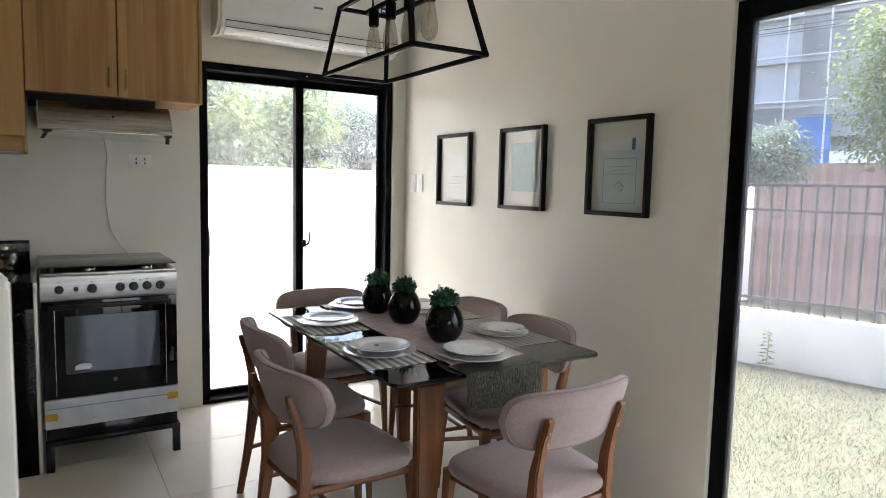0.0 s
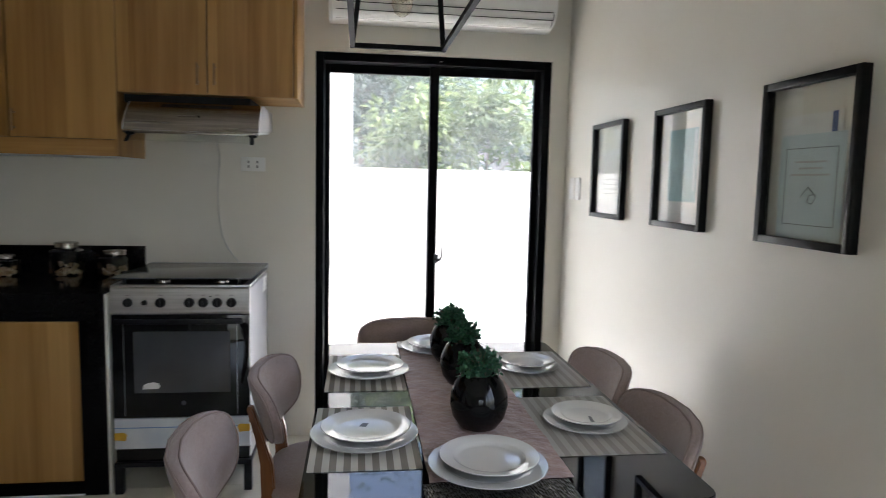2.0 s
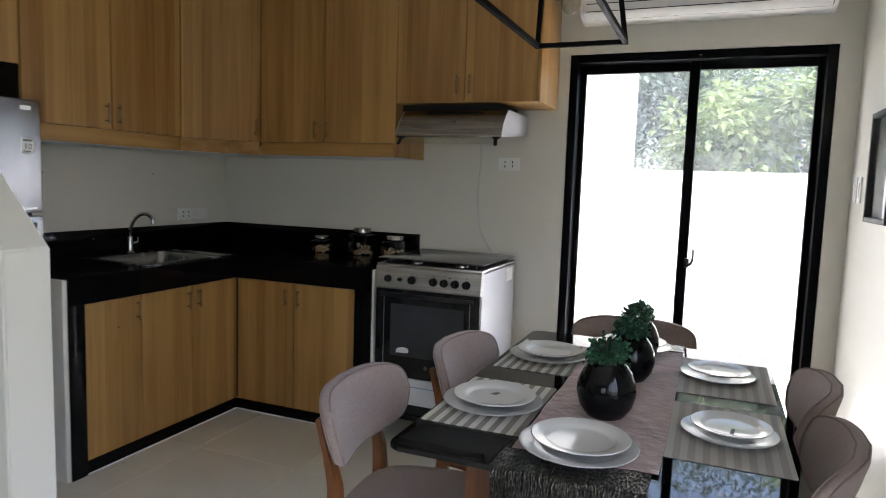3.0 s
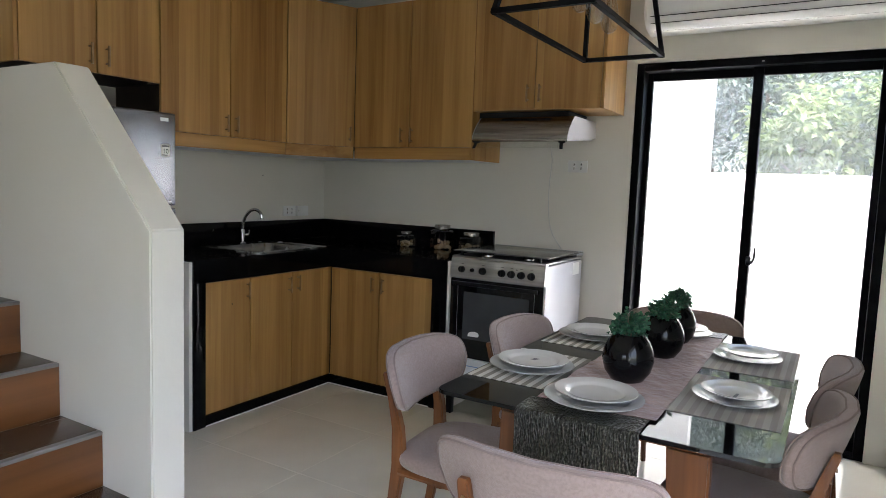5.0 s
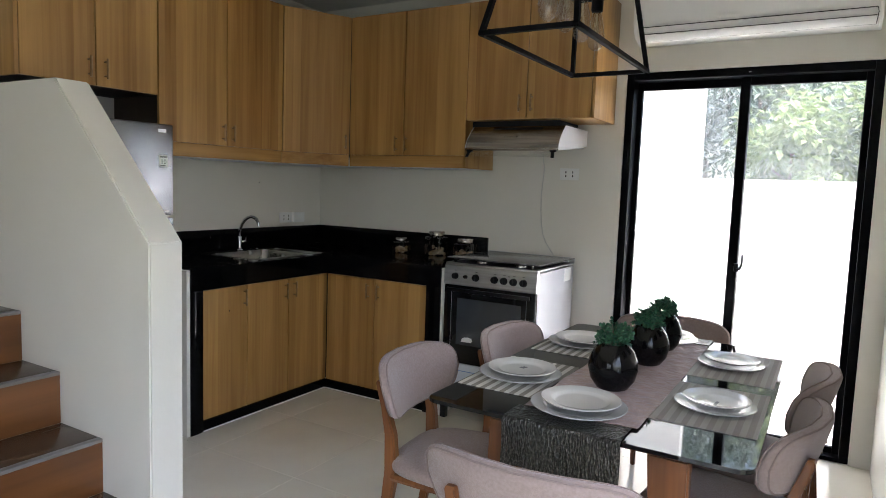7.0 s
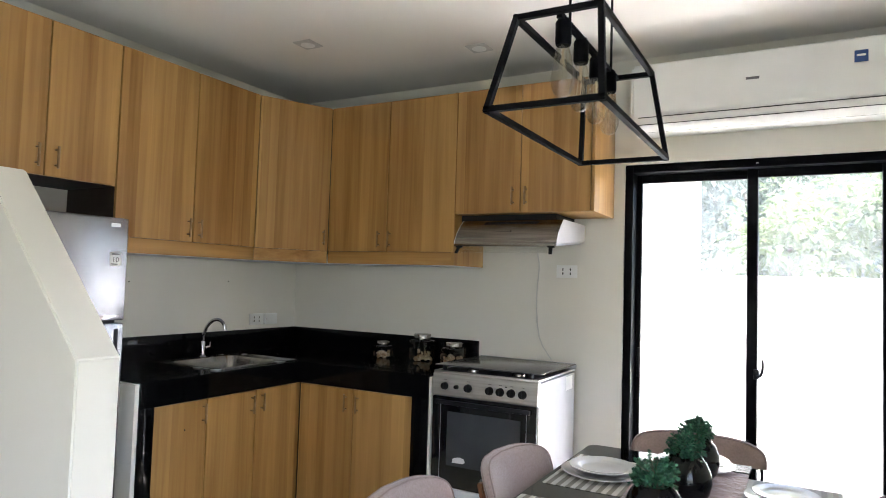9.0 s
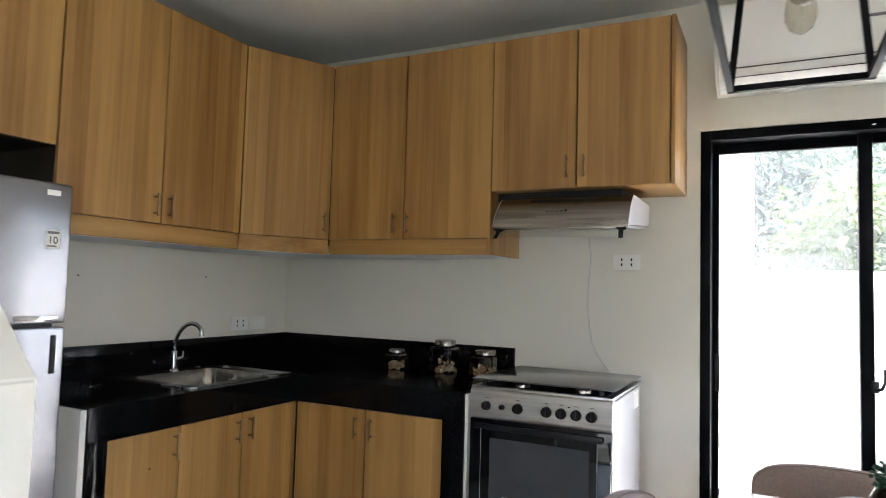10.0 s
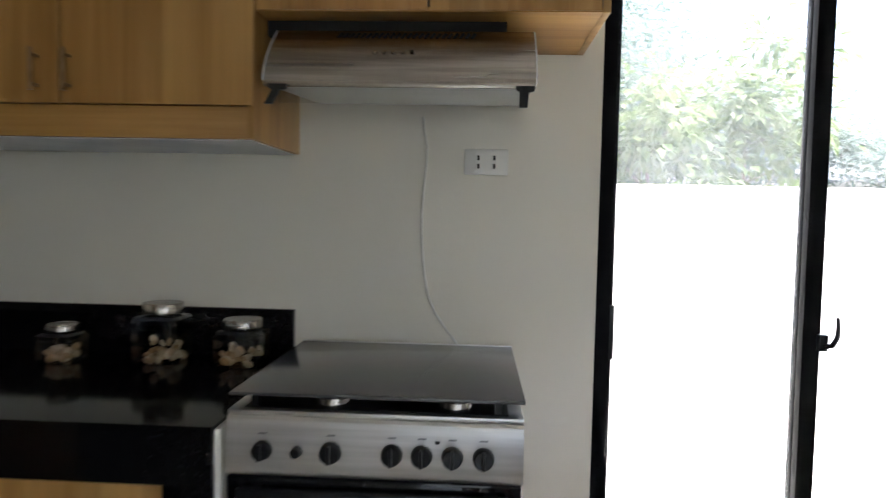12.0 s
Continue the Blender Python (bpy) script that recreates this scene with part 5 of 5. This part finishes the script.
def vase(x, y, s, turn):
    v = thing("vase", (x, y, ZTB + 0.007), "round glossy black vase with a small green plant", "vase", "vases in a row")
    prof = [(0.0, 0.0), (0.040, 0.0), (0.052, 0.006), (0.072, 0.035), (0.080, 0.070), (0.077, 0.100), (0.064, 0.130), (0.050, 0.148), (0.046, 0.152), (0.041, 0.150), (0.041, 0.10), (0.0, 0.10)]
    part("pot", lathe(bmesh.new(), [(r * s, z * s) for r, z in prof], (x, y, ZTB + 0.007), 48), M_VASE, v, smooth=60)
    rnd = random.Random(turn)
    b = bmesh.new()
    c = Vector((x, y, ZTB + 0.007 + 0.170 * s))
    for k in range(42):
        d = Vector((rnd.gauss(0, 1), rnd.gauss(0, 1), rnd.gauss(0.35, 0.8))).normalized()
        tube(b, [c - Vector((0, 0, 0.08 * s)), c + d * 0.03 * s, c + d * 0.05 * s], 0.0008, 4, cap=False)
    part("stems", b, M_BARK, v)
    b = bmesh.new()
    for k in range(150):
        # a sprig of paired round leaves standing out of the ball
        d = Vector((rnd.gauss(0, 1), rnd.gauss(0, 1), rnd.gauss(0.25, 0.85))).normalized()
        lump = 0.86 + 0.24 * noise.noise(d * 2.6 + Vector((turn, 0, 0)))
        tip = c + Vector((d.x, d.y, d.z * 0.86)) * (0.060 * s * lump * rnd.uniform(0.78, 1.12))
        side = d.cross(Vector((rnd.uniform(-1, 1), rnd.uniform(-1, 1), rnd.uniform(-1, 1)))).normalized()
        for m in range(7):
            p = tip - d * (0.0075 * s * (m // 2)) + side.cross(d) * rnd.uniform(-0.002, 0.002)
            if p.z < ZTB + 0.148 * s:
                continue
            sg = 1 if m % 2 else -1
            u = (side * sg + d * rnd.uniform(0.3, 0.9) + Vector((0, 0, 0.25))).normalized() if m else d
            w_ = u.cross(d if m else side).normalized()
            n_ = w_.cross(u)
            h, w = 0.0125 * s * rnd.uniform(0.8, 1.15), 0.0052 * s
            vs = [b.verts.new(q) for q in (p, p + u * h * 0.4 + w_ * w + n_ * 0.0015, p + u * h * 0.8 + w_ * w * 0.8 + n_ * 0.001, p + u * h, p + u * h * 0.8 - w_ * w * 0.8 + n_ * 0.001, p + u * h * 0.4 - w_ * w + n_ * 0.0015)]
            b.faces.new((vs[0], vs[1], vs[2], vs[3]))
            b.faces.new((vs[0], vs[3], vs[4], vs[5]))
    part("foliage", b, M_BOX, v, "small dark green artificial leaves", smooth=None)


vase(1.533, 2.391, 1.0, 3)
vase(1.552, 2.777, 0.97, 5)
vase(1.545, 3.05, 0.96, 8)


# ---- dining chairs ----
def chair():
    """A chair that faces +y, its seat centred over the origin."""
    ch = thing("dining_chair", (0, 0, 0), "taupe upholstered dining chair with stained wooden frame", "chair", "chairs round the table")
    # seat cushion
    b = bmesh.new()
    N = 40

    def outline(sc, k):
        out = []
        for i in range(N):
            a = 2 * math.pi * i / N
            cx, sy = math.cos(a), math.sin(a)
            x = 0.235 * sc * math.copysign(abs(cx) ** 0.55, cx)
            y = 0.225 * sc * math.copysign(abs(sy) ** 0.55, sy)
            x *= 1.0 + 0.10 * (y / 0.225)
            out.append((x, y))
        return out
    rings = []
    for sc, z in ((0.93, 0.425), (0.985, 0.432), (1.0, 0.447), (0.985, 0.462), (0.93, 0.472), (0.75, 0.479), (0.4, 0.482)):
        rings.append([b.verts.new((x, y, z)) for x, y in outline(sc, 0)])
    for p, q in zip(rings, rings[1:]):
        for i in range(N):
            b.faces.new((p[i], p[(i + 1) % N], q[(i + 1) % N], q[i]))
    b.faces.new(rings[0])
    b.faces.new(rings[-1])
    part("seat", b, M_FABRIC, ch, smooth=60)
    # backrest: a curved pad with rounded ends
    a_, h_ = 0.272, 0.102
    zc, yc, lean = 0.714, -0.236, 0.30

    def edge(t):
        c, s = math.cos(t), math.sin(t)
        px = a_ * math.copysign(abs(c) ** 0.44, c)
        pz = h_ * math.copysign(abs(s) ** 0.48, s)
        if pz < 0:
            px *= 1 - 0.15 * abs(pz) / h_
        return px, pz

    def bent(px, pz, off):
        return Vector((px, yc + 1.12 * px * px - lean * pz + off, zc + pz))
    b = bmesh.new()
    N = 56
    rings = []
    for r, o in ((0.35, 0.025), (0.7, 0.0235), (0.9, 0.021), (0.975, 0.012), (1.0, 0.0), (0.975, -0.012), (0.9, -0.021), (0.7, -0.0235), (0.35, -0.025)):
        rings.append([b.verts.new(bent(edge(2 * math.pi * i / N)[0] * r, edge(2 * math.pi * i / N)[1] * r, o)) for i in range(N)])
    for p, q in zip(rings, rings[1:]):
        for i in range(N):
            b.faces.new((p[i], p[(i + 1) % N], q[(i + 1) % N], q[i]))
    for ring, o in ((rings[0], 0.0255), (rings[-1], -0.0255)):
        m = b.verts.new(bent(0, 0, o))
        for i in range(N):
            b.faces.new((ring[i], ring[(i + 1) % N], m))
    back = part("backrest", b, M_FABRIC, ch, smooth=70)
    for o in (0.0145, -0.0145):
        b = tube(bmesh.new(), [bent(edge(2 * math.pi * i / N)[0] * 0.972, edge(2 * math.pi * i / N)[1] * 0.972, o) for i in range(N)], 0.0027, 6, closed=True)
        part("piping", b, M_PIPE, back, "sewn piping")
    # rear legs run up behind the pad
    for s in (-1, 1):
        px = s * 0.158
        b = bmesh.new()
        rings = []
        yb = yc + 1.12 * px * px
        for z, y, w, d in ((0.0, -0.262, 0.011, 0.014), (0.22, -0.222, 0.014, 0.018), (0.42, -0.196, 0.018, 0.024), (0.55, yb + 0.004, 0.0175, 0.019), (0.64, yb - 0.018, 0.017, 0.0135), (0.726, yb - 0.045, 0.0155, 0.011), (0.736, yb - 0.046, 0.010, 0.007)):
            x = px * (1.0 + 0.10 * max(0.0, 0.42 - z))
            rings.append([b.verts.new((x + i * w, y + j * d, z)) for i, j in ((1, 1), (-1, 1), (-1, -1), (1, -1))])
        for p, q in zip(rings, rings[1:]):
            for k in range(4):
                b.faces.new((p[k], p[(k + 1) % 4], q[(k + 1) % 4], q[k]))
        b.faces.new(rings[0])
        b.faces.new(rings[-1])
        bmesh.ops.recalc_face_normals(b, faces=b.faces[:])
        bmesh.ops.bevel(b, geom=[e for e in b.edges if abs(e.verts[0].co.z - e.verts[1].co.z) > 0.02], offset=0.005, segments=2, affect='EDGES')
        leg = part("rear_leg", b, M_WALNUT, ch, smooth=50)
        for zz in (0.655, 0.69):
            part("screw", tube(bmesh.new(), [(px, yb - 0.030 - lean * (zz - 0.64), zz), (px, yb - 0.035 - lean * (zz - 0.64), zz)], 0.0055, 10), M_BRASS, leg)
        b = bmesh.new()
        rings = []
        for z, y, x, w in ((0.0, 0.215, s * 0.215, 0.011), (0.25, 0.205, s * 0.205, 0.015), (0.423, 0.195, s * 0.195, 0.021)):
            rings.append([b.verts.new((x + i * w, y + j * w, z)) for i, j in ((1, 1), (-1, 1), (-1, -1), (1, -1))])
        for p, q in zip(rings, rings[1:]):
            for k in range(4):
                b.faces.new((p[k], p[(k + 1) % 4], q[(k + 1) % 4], q[k]))
        b.faces.new(rings[0])
        b.faces.new(rings[-1])
        bmesh.ops.recalc_face_normals(b, faces=b.faces[:])
        bmesh.ops.bevel(b, geom=[e for e in b.edges if abs(e.verts[0].co.z - e.verts[1].co.z) > 0.02], offset=0.005, segments=2, affect='EDGES')
        part("front_leg", b, M_WALNUT, ch, smooth=50)
        # side rail and stretcher
        b = bmesh.new()
        tube(b, [(s * 0.166, -0.19, 0.402), (s * 0.195, 0.19, 0.402)], 0.016, 8)
        part("seat_rail", b, M_WALNUT, ch)
        part("stretcher", tube(bmesh.new(), [(s * 0.166, -0.225, 0.205), (s * 0.206, 0.205, 0.235)], 0.0105, 8), M_WALNUT, ch)
    part("seat_rail", tube(bmesh.new(), [(-0.19, 0.196, 0.402), (0.19, 0.196, 0.402)], 0.016, 8), M_WALX, ch)
    part("seat_rail", tube(bmesh.new(), [(-0.16, -0.196, 0.402), (0.16, -0.196, 0.402)], 0.016, 8), M_WALX, ch)
    part("stretcher", tube(bmesh.new(), [(-0.187, 0.0, 0.22), (0.187, 0.0, 0.22)], 0.0095, 8), M_WALX, ch)
    return ch


first = chair()
CHAIRS = ((1.546, 1.835, 3), (1.028, 2.308, -85), (1.126, 2.892, -91), (1.878, 2.437, 84), (1.902, 2.962, 87), (1.472, 3.43, 180))
for k, (x, y, a) in enumerate(CHAIRS):
    if k == 0:
        first.matrix_basis = pose(x, y, 0, 0, 0, a)
    else:
        copy_thing(first, pose(x, y, 0, 0, 0, a))


# ---- outside: ground, yard and garden ----
ground = solid("ground", boxed(-400, 400, -400, 400, -0.6, -0.152), M_GRASS, "rough lawn and open ground", "ground")
solid("pavement_yard", boxed(-4.0, 5.3, YN + T + 0.001, 5.92, -0.151, -0.02), M_CONC, "pale concrete yard behind the house", "pavement")
b = boxed(1.15, 9.0, 5.92, 6.05, -0.15, 1.553, 0.006)
solid("yard_wall", b, M_OUTW, "white rendered yard wall", "wall")
b = boxed(-5.0, 1.149, 5.93, 6.06, -0.15, 5.6)
solid("neighbour_wall", b, M_OUTW, "tall white rendered wall of the next house", "wall")


def leaf_cloud(b, rnd, c, rad, n, size, droop=0.3, flat=1.0):
    """Leaves scattered in clumps inside an uneven ball."""
    clumps = []
    for k in range(max(6, n // 45)):
        d = Vector((rnd.gauss(0, 1), rnd.gauss(0, 1), rnd.gauss(0, 1) * flat)).normalized() * rad * rnd.uniform(0.25, 1.0)
        d.z *= flat
        clumps.append(Vector(c) + d)
    for k in range(n):
        cc = rnd.choice(clumps)
        o = Vector((rnd.gauss(0, 1), rnd.gauss(0, 1), rnd.gauss(0, 0.7))) * rad * 0.15
        p = cc + o
        s = size * rnd.uniform(0.6, 1.3)
        d = (o.normalized() + Vector((rnd.uniform(-0.6, 0.6), rnd.uniform(-0.6, 0.6), -droop + rnd.uniform(-0.3, 0.3)))).normalized()
        side = d.cross(Vector((rnd.uniform(-0.4, 0.4), rnd.uniform(-0.4, 0.4), 1))).normalized()
        up = side.cross(d)
        w = s * 0.27
        if size > 0.105:
            # a broad drooping leaf, folded along its rib
            rib = [b.verts.new(p + d * s * f - Vector((0, 0, s * 0.35 * f * f))) for f in (0.0, 0.35, 0.7, 1.0)]
            for sg in (1, -1):
                e1 = b.verts.new(rib[1].co + (side * sg - up * 0.35) * w)
                e2 = b.verts.new(rib[2].co + (side * sg - up * 0.45) * w * 0.8)
                b.faces.new((rib[0], rib[1], e1))
                b.faces.new((rib[1], rib[2], e2, e1))
                b.faces.new((rib[2], rib[3], e2))
            continue
        a0, a1 = b.verts.new(p), b.verts.new(p + d * s - up * s * 0.12)
        l1, r1 = b.verts.new(p + d * s * 0.45 + side * w + up * s * 0.06), b.verts.new(p + d * s * 0.45 - side * w + up * s * 0.06)
        b.faces.new((a0, l1, a1))
        b.faces.new((a0, a1, r1))


def tree(x, y, z0, h, rad, n, size, leaf, seed, label, trunk=0.05, flat=0.9):
    rnd = random.Random(seed)
    t = thing("tree", (x, y, z0), label, "tree", "trees outside")
    b = bmesh.new()
    top = Vector((x + rnd.uniform(-0.15, 0.15), y + rnd.uniform(-0.15, 0.15), z0 + h))
    mid = Vector((x, y, z0)).lerp(top, 0.5) + Vector((rnd.uniform(-0.08, 0.08), rnd.uniform(-0.08, 0.08), 0))
    tube(b, [(x, y, z0 - 0.02), mid, top], [trunk, trunk * 0.8, trunk * 0.35], 9)
    for k in range(7):
        s = mid.lerp(top, rnd.uniform(0.1, 0.9))
        d = Vector((rnd.gauss(0, 1), rnd.gauss(0, 1), rnd.uniform(0.3, 1.2))).normalized()
        tube(b, [s, s + d * rad * 0.4, s + d * rad * 0.8 + Vector((0, 0, 0.1))], [trunk * 0.45, trunk * 0.25, trunk * 0.1], 6)
    part("trunk", b, M_BARK, t, smooth=50)
    b = bmesh.new()
    leaf_cloud(b, rnd, top, rad, n, size, flat=flat)
    part("crown", b, leaf, t, smooth=None)


NT = "leafy green tree behind the yard wall"
FT = "fine-leaved bluish green tree far behind the yard wall"
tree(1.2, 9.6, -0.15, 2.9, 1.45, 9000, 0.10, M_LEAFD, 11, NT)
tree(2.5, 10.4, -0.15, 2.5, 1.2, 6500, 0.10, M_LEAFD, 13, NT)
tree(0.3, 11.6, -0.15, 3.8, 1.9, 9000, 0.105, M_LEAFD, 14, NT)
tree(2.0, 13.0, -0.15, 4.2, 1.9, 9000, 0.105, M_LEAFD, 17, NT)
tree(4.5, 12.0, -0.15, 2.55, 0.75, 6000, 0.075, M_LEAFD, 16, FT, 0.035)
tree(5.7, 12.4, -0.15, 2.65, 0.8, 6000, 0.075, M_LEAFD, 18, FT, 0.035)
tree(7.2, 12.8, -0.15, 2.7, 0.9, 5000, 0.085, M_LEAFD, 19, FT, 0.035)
BL = "young tree with large yellow-green drooping leaves"
tree(1.75, 6.9, -0.15, 2.05, 0.55, 2000, 0.09, M_LEAF, 12, BL, 0.022)
tree(2.35, 7.3, -0.15, 2.3, 0.6, 1800, 0.09, M_LEAF, 15, BL, 0.022)
tree(1.45, 7.5, -0.15, 1.75, 0.4, 950, 0.09, M_LEAF, 20, BL, 0.022)
tree(2.95, 7.2, -0.15, 1.7, 0.25, 260, 0.10, M_LEAF, 24, BL, 0.018)

hs = thing("neighbour_house", (7.0, 17.0, -0.15), "pale grey low house far behind the trees", "house")
part("wall", boxed(3.4, 12.0, 16.0, 20.0, -0.15, 2.25), M_CONC, hs, smooth=None)
part("roof", prism(bmesh.new(), [(15.5, 2.2), (15.5, 2.32), (18.0, 2.75), (20.5, 2.32), (20.5, 2.2)], 3.1, 12.3, 'x'), M_BLDG, hs, smooth=None)
for x in (5.2, 6.9, 8.8):
    w = part("window", boxed(x, x + 0.7, 15.97, 15.999, 1.35, 2.0), M_OVENW, hs, smooth=None)
    part("sill", boxed(x - 0.06, x + 0.76, 15.93, 15.998, 1.28, 1.345), M_OUTW, w, smooth=None)

# garden wall and fence, running a little askew to the house
GU = Vector((-0.2785, 0.9604, 0))
GN = Vector((0.9604, 0.2785, 0))
G0 = Vector((5.80, 3.29, 0))


def garden(b):
    """Takes a mesh drawn with x along the fence and y away from the house to its place."""
    m = Matrix(((GU.x, GN.x, 0, G0.x), (GU.y, GN.y, 0, G0.y), (0, 0, 1, 0), (0, 0, 0, 1)))
    bmesh.ops.transform(b, matrix=m, verts=b.verts[:])
    return b


solid("garden_wall", garden(boxed(-8.0, 2.55, 0.0, 0.15, -0.2, 0.35, 0.008)), M_GWALL, "low pale rendered garden wall", "wall")
fence = thing("garden_fence", (5.80, 3.29, 0.35), "black steel picket fence on a low wall", "fence")
for z in (0.462, 1.274, 1.497):
    part("rail", garden(boxed(-7.9, 2.5, 0.055, 0.085, z - 0.012, z + 0.012)), M_FENCE, fence, smooth=None)
for k in range(70):
    u = -6.0 + k * 0.122
    part("picket", garden(boxed(u - 0.009, u + 0.009, 0.061, 0.079, 0.36 if k % 8 else 0.345, 1.497)), M_FENCE, fence, smooth=None)

hoard = thing("metal_hoarding", tuple(G0 + GN * 4.0), "brown corrugated metal sheet hoarding", "hoarding")
for k in range(26):
    u = -9.0 + k * 0.62
    b = bmesh.new()
    prof = []
    for j in range(9):
        prof.append((u + j * 0.0775, 4.0 + (0.025 if j % 2 else 0.0)))
    lo = [b.verts.new((p[0], p[1], -0.15)) for p in prof]
    hi = [b.verts.new((p[0], p[1], 1.86)) for p in prof]
    for j in range(8):
        b.faces.new((lo[j], lo[j + 1], hi[j + 1], hi[j]))
    bmesh.ops.solidify(b, geom=b.faces[:], thickness=0.004)
    part("panel", garden(b), M_HOARD, hoard, smooth=None)

site = thing("building_site", tuple(G0 + GN * 9.0), "unfinished grey concrete house with scaffolding and blue tarpaulin", "building")
b = boxed(-9.0, 6.0, 9.0, 15.0, -0.15, 2.6)
box(b, -9.0, 6.0, 8.6, 15.0, 2.6, 2.85)
box(b, -9.0, 6.0, 9.4, 15.0, 2.85, 5.6)
box(b, -9.0, 6.0, 8.6, 15.0, 5.6, 5.9)
part("wall", garden(b), M_BLDG, site, smooth=None)
for u in (-4.0, -1.2, 1.6, 4.0):
    win = part("window_opening", garden(boxed(u, u + 0.7, 9.36, 9.399, 3.2, 4.2)), M_BLDG, site, smooth=None)
    part("sill", garden(boxed(u - 0.08, u + 0.78, 9.3, 9.42, 3.12, 3.195)), M_NET, win, smooth=None)
part("tarpaulin", garden(boxed(1.70, 2.40, 8.45, 8.5, 2.0, 2.98)), M_TARP, site, "blue tarpaulin")
part("site_sheet", garden(boxed(0.4, 1.69, 8.4, 8.46, 1.9, 2.28)), M_OUTW, site, "white folded sheet")
part("site_sheet", garden(boxed(2.3, 4.6, 8.3, 8.34, 3.3, 5.4)), M_NET, site, "pale sheeting")
for u in (-4.85, -3.75, -2.65, -1.55, -0.45, 0.65, 1.75, 2.5, 3.95):
    part("scaffold_pole", garden(tube(bmesh.new(), [(u, 8.1, -0.15), (u, 8.1, 6.4)], 0.019, 8)), M_SCAF, site)
for z in (3.25, 4.13, 5.0):
    part("scaffold_rail", garden(tube(bmesh.new(), [(-5.5, 8.05, z), (4.8, 8.05, z)], 0.019, 8)), M_SCAF, site)
    part("scaffold_deck", garden(boxed(-5.5, 4.8, 8.12, 8.29, z - 0.10, z - 0.06)), M_NET, site, smooth=None)

cb = thing("power_cables", tuple(G0 + GN * 7.6 + Vector((0, 0, 4.6))), "thin dark overhead cables in front of the building site", "cable")
for k, (za, zb_) in enumerate(((4.52, 4.72), (4.62, 4.78), (4.50, 4.66), (4.95, 4.9))):
    part("wire", garden(tube(bmesh.new(), [(-6.0 + 1.5 * q, 7.6 + 0.03 * k, zb_ + (za - zb_) * q / 8 - 0.012 * (q * (8 - q)) / 4) for q in range(9)], 0.008, 6)), M_FENCE, cb)

GT = "clipped garden tree with a thin trunk behind the fence"
p1, p2 = G0 + GU * 0.80 + GN * 1.9, G0 - GU * 0.30 + GN * 1.9
tree(p1.x, p1.y, -0.15, 2.0, 0.44, 6000, 0.058, M_LEAFD, 21, GT, 0.022, 0.8)
tree(p2.x, p2.y, -0.15, 2.72, 0.76, 15000, 0.062, M_LEAF, 22, GT, 0.028, 1.2)
p3 = G0 + GU * 1.6 + GN * 0.5
tree(p3.x, p3.y, -0.15, 0.75, 0.3, 300, 0.07, M_LEAF, 23, "small leafy shrub behind the garden wall", 0.015)

# weed against the garden wall
wp = G0 + GU * 0.26 - GN * 0.08
wd = thing("weed", (wp.x, wp.y, -0.152), "tall pale green weed growing by the garden wall", "plant")
b = tube(bmesh.new(), [(wp.x, wp.y, -0.155), (wp.x + 0.01, wp.y - 0.01, 0.05), (wp.x, wp.y, 0.22)], [0.005, 0.004, 0.002], 6)
part("stem", b, M_LEAF, wd)
rnd = random.Random(4)
b = bmesh.new()
for k in range(26):
    z = -0.12 + 0.013 * k
    a = k * 2.4
    d = Vector((math.cos(a), math.sin(a), 0.15))
    p = Vector((wp.x, wp.y, z))
    s = Vector((-math.sin(a), math.cos(a), 0))
    ln = 0.10 - 0.0022 * k
    q = [b.verts.new(v) for v in (p, p + d * ln * 0.5 + s * 0.018, p + d * ln - Vector((0, 0, 0.02)), p + d * ln * 0.5 - s * 0.018)]
    b.faces.new((q[0], q[1], q[2]))
    b.faces.new((q[0], q[2], q[3]))
part("leaves", b, M_LEAF, wd, smooth=None)

# blades of grass on the lawn by the window
rnd = random.Random(9)
verts, faces = [], []
for k in range(42000):
    u, d = rnd.uniform(-2.6, 1.9), rnd.uniform(0.02, 2.9)
    p = G0 + GU * u - GN * d
    if p.x < XR + T + 0.05:
        continue
    h, a, w = rnd.uniform(0.010, 0.03), rnd.uniform(0, 6.283), rnd.uniform(0.0015, 0.003)
    lx, ly = math.cos(a), math.sin(a)
    i = len(verts)
    bx, by = rnd.gauss(0, 0.018), rnd.gauss(0, 0.018)
    verts += [(p.x - ly * w, p.y + lx * w, -0.153), (p.x + ly * w, p.y - lx * w, -0.153), (p.x + bx, p.y + by, -0.152 + h)]
    faces.append((i, i + 1, i + 2))
me = bpy.data.meshes.new("lawn_grass")
me.from_pydata(verts, [], faces)
me.materials.append(M_BLADE)
tagged(new("lawn_grass", me), "short patchy green and straw lawn grass", "grass", "", "stuff")


# ---- floor tiles ----
tile_bm = boxed(-0.2993, 0.2993, -0.2993, 0.2993, -0.005, 0.0)
bmesh.ops.bevel(tile_bm, geom=[e for e in tile_bm.edges if all(v.co.z > -0.001 for v in e.verts)], offset=0.0012, segments=1, affect='EDGES')
tile_me = bpy.data.meshes.new("floor_tile")
tile_bm.to_mesh(tile_me)
tile_bm.free()
tile_me.materials.append(M_TILE)
floor_ob = bpy.data.objects["floor"]
for i in range(8):
    for j in range(12):
        t = new("floor_tile", tile_me)
        t.location = (XR - 0.3 - 0.6 * i, YN - 0.3 - 0.6 * j, 0.0)
        t.parent = floor_ob
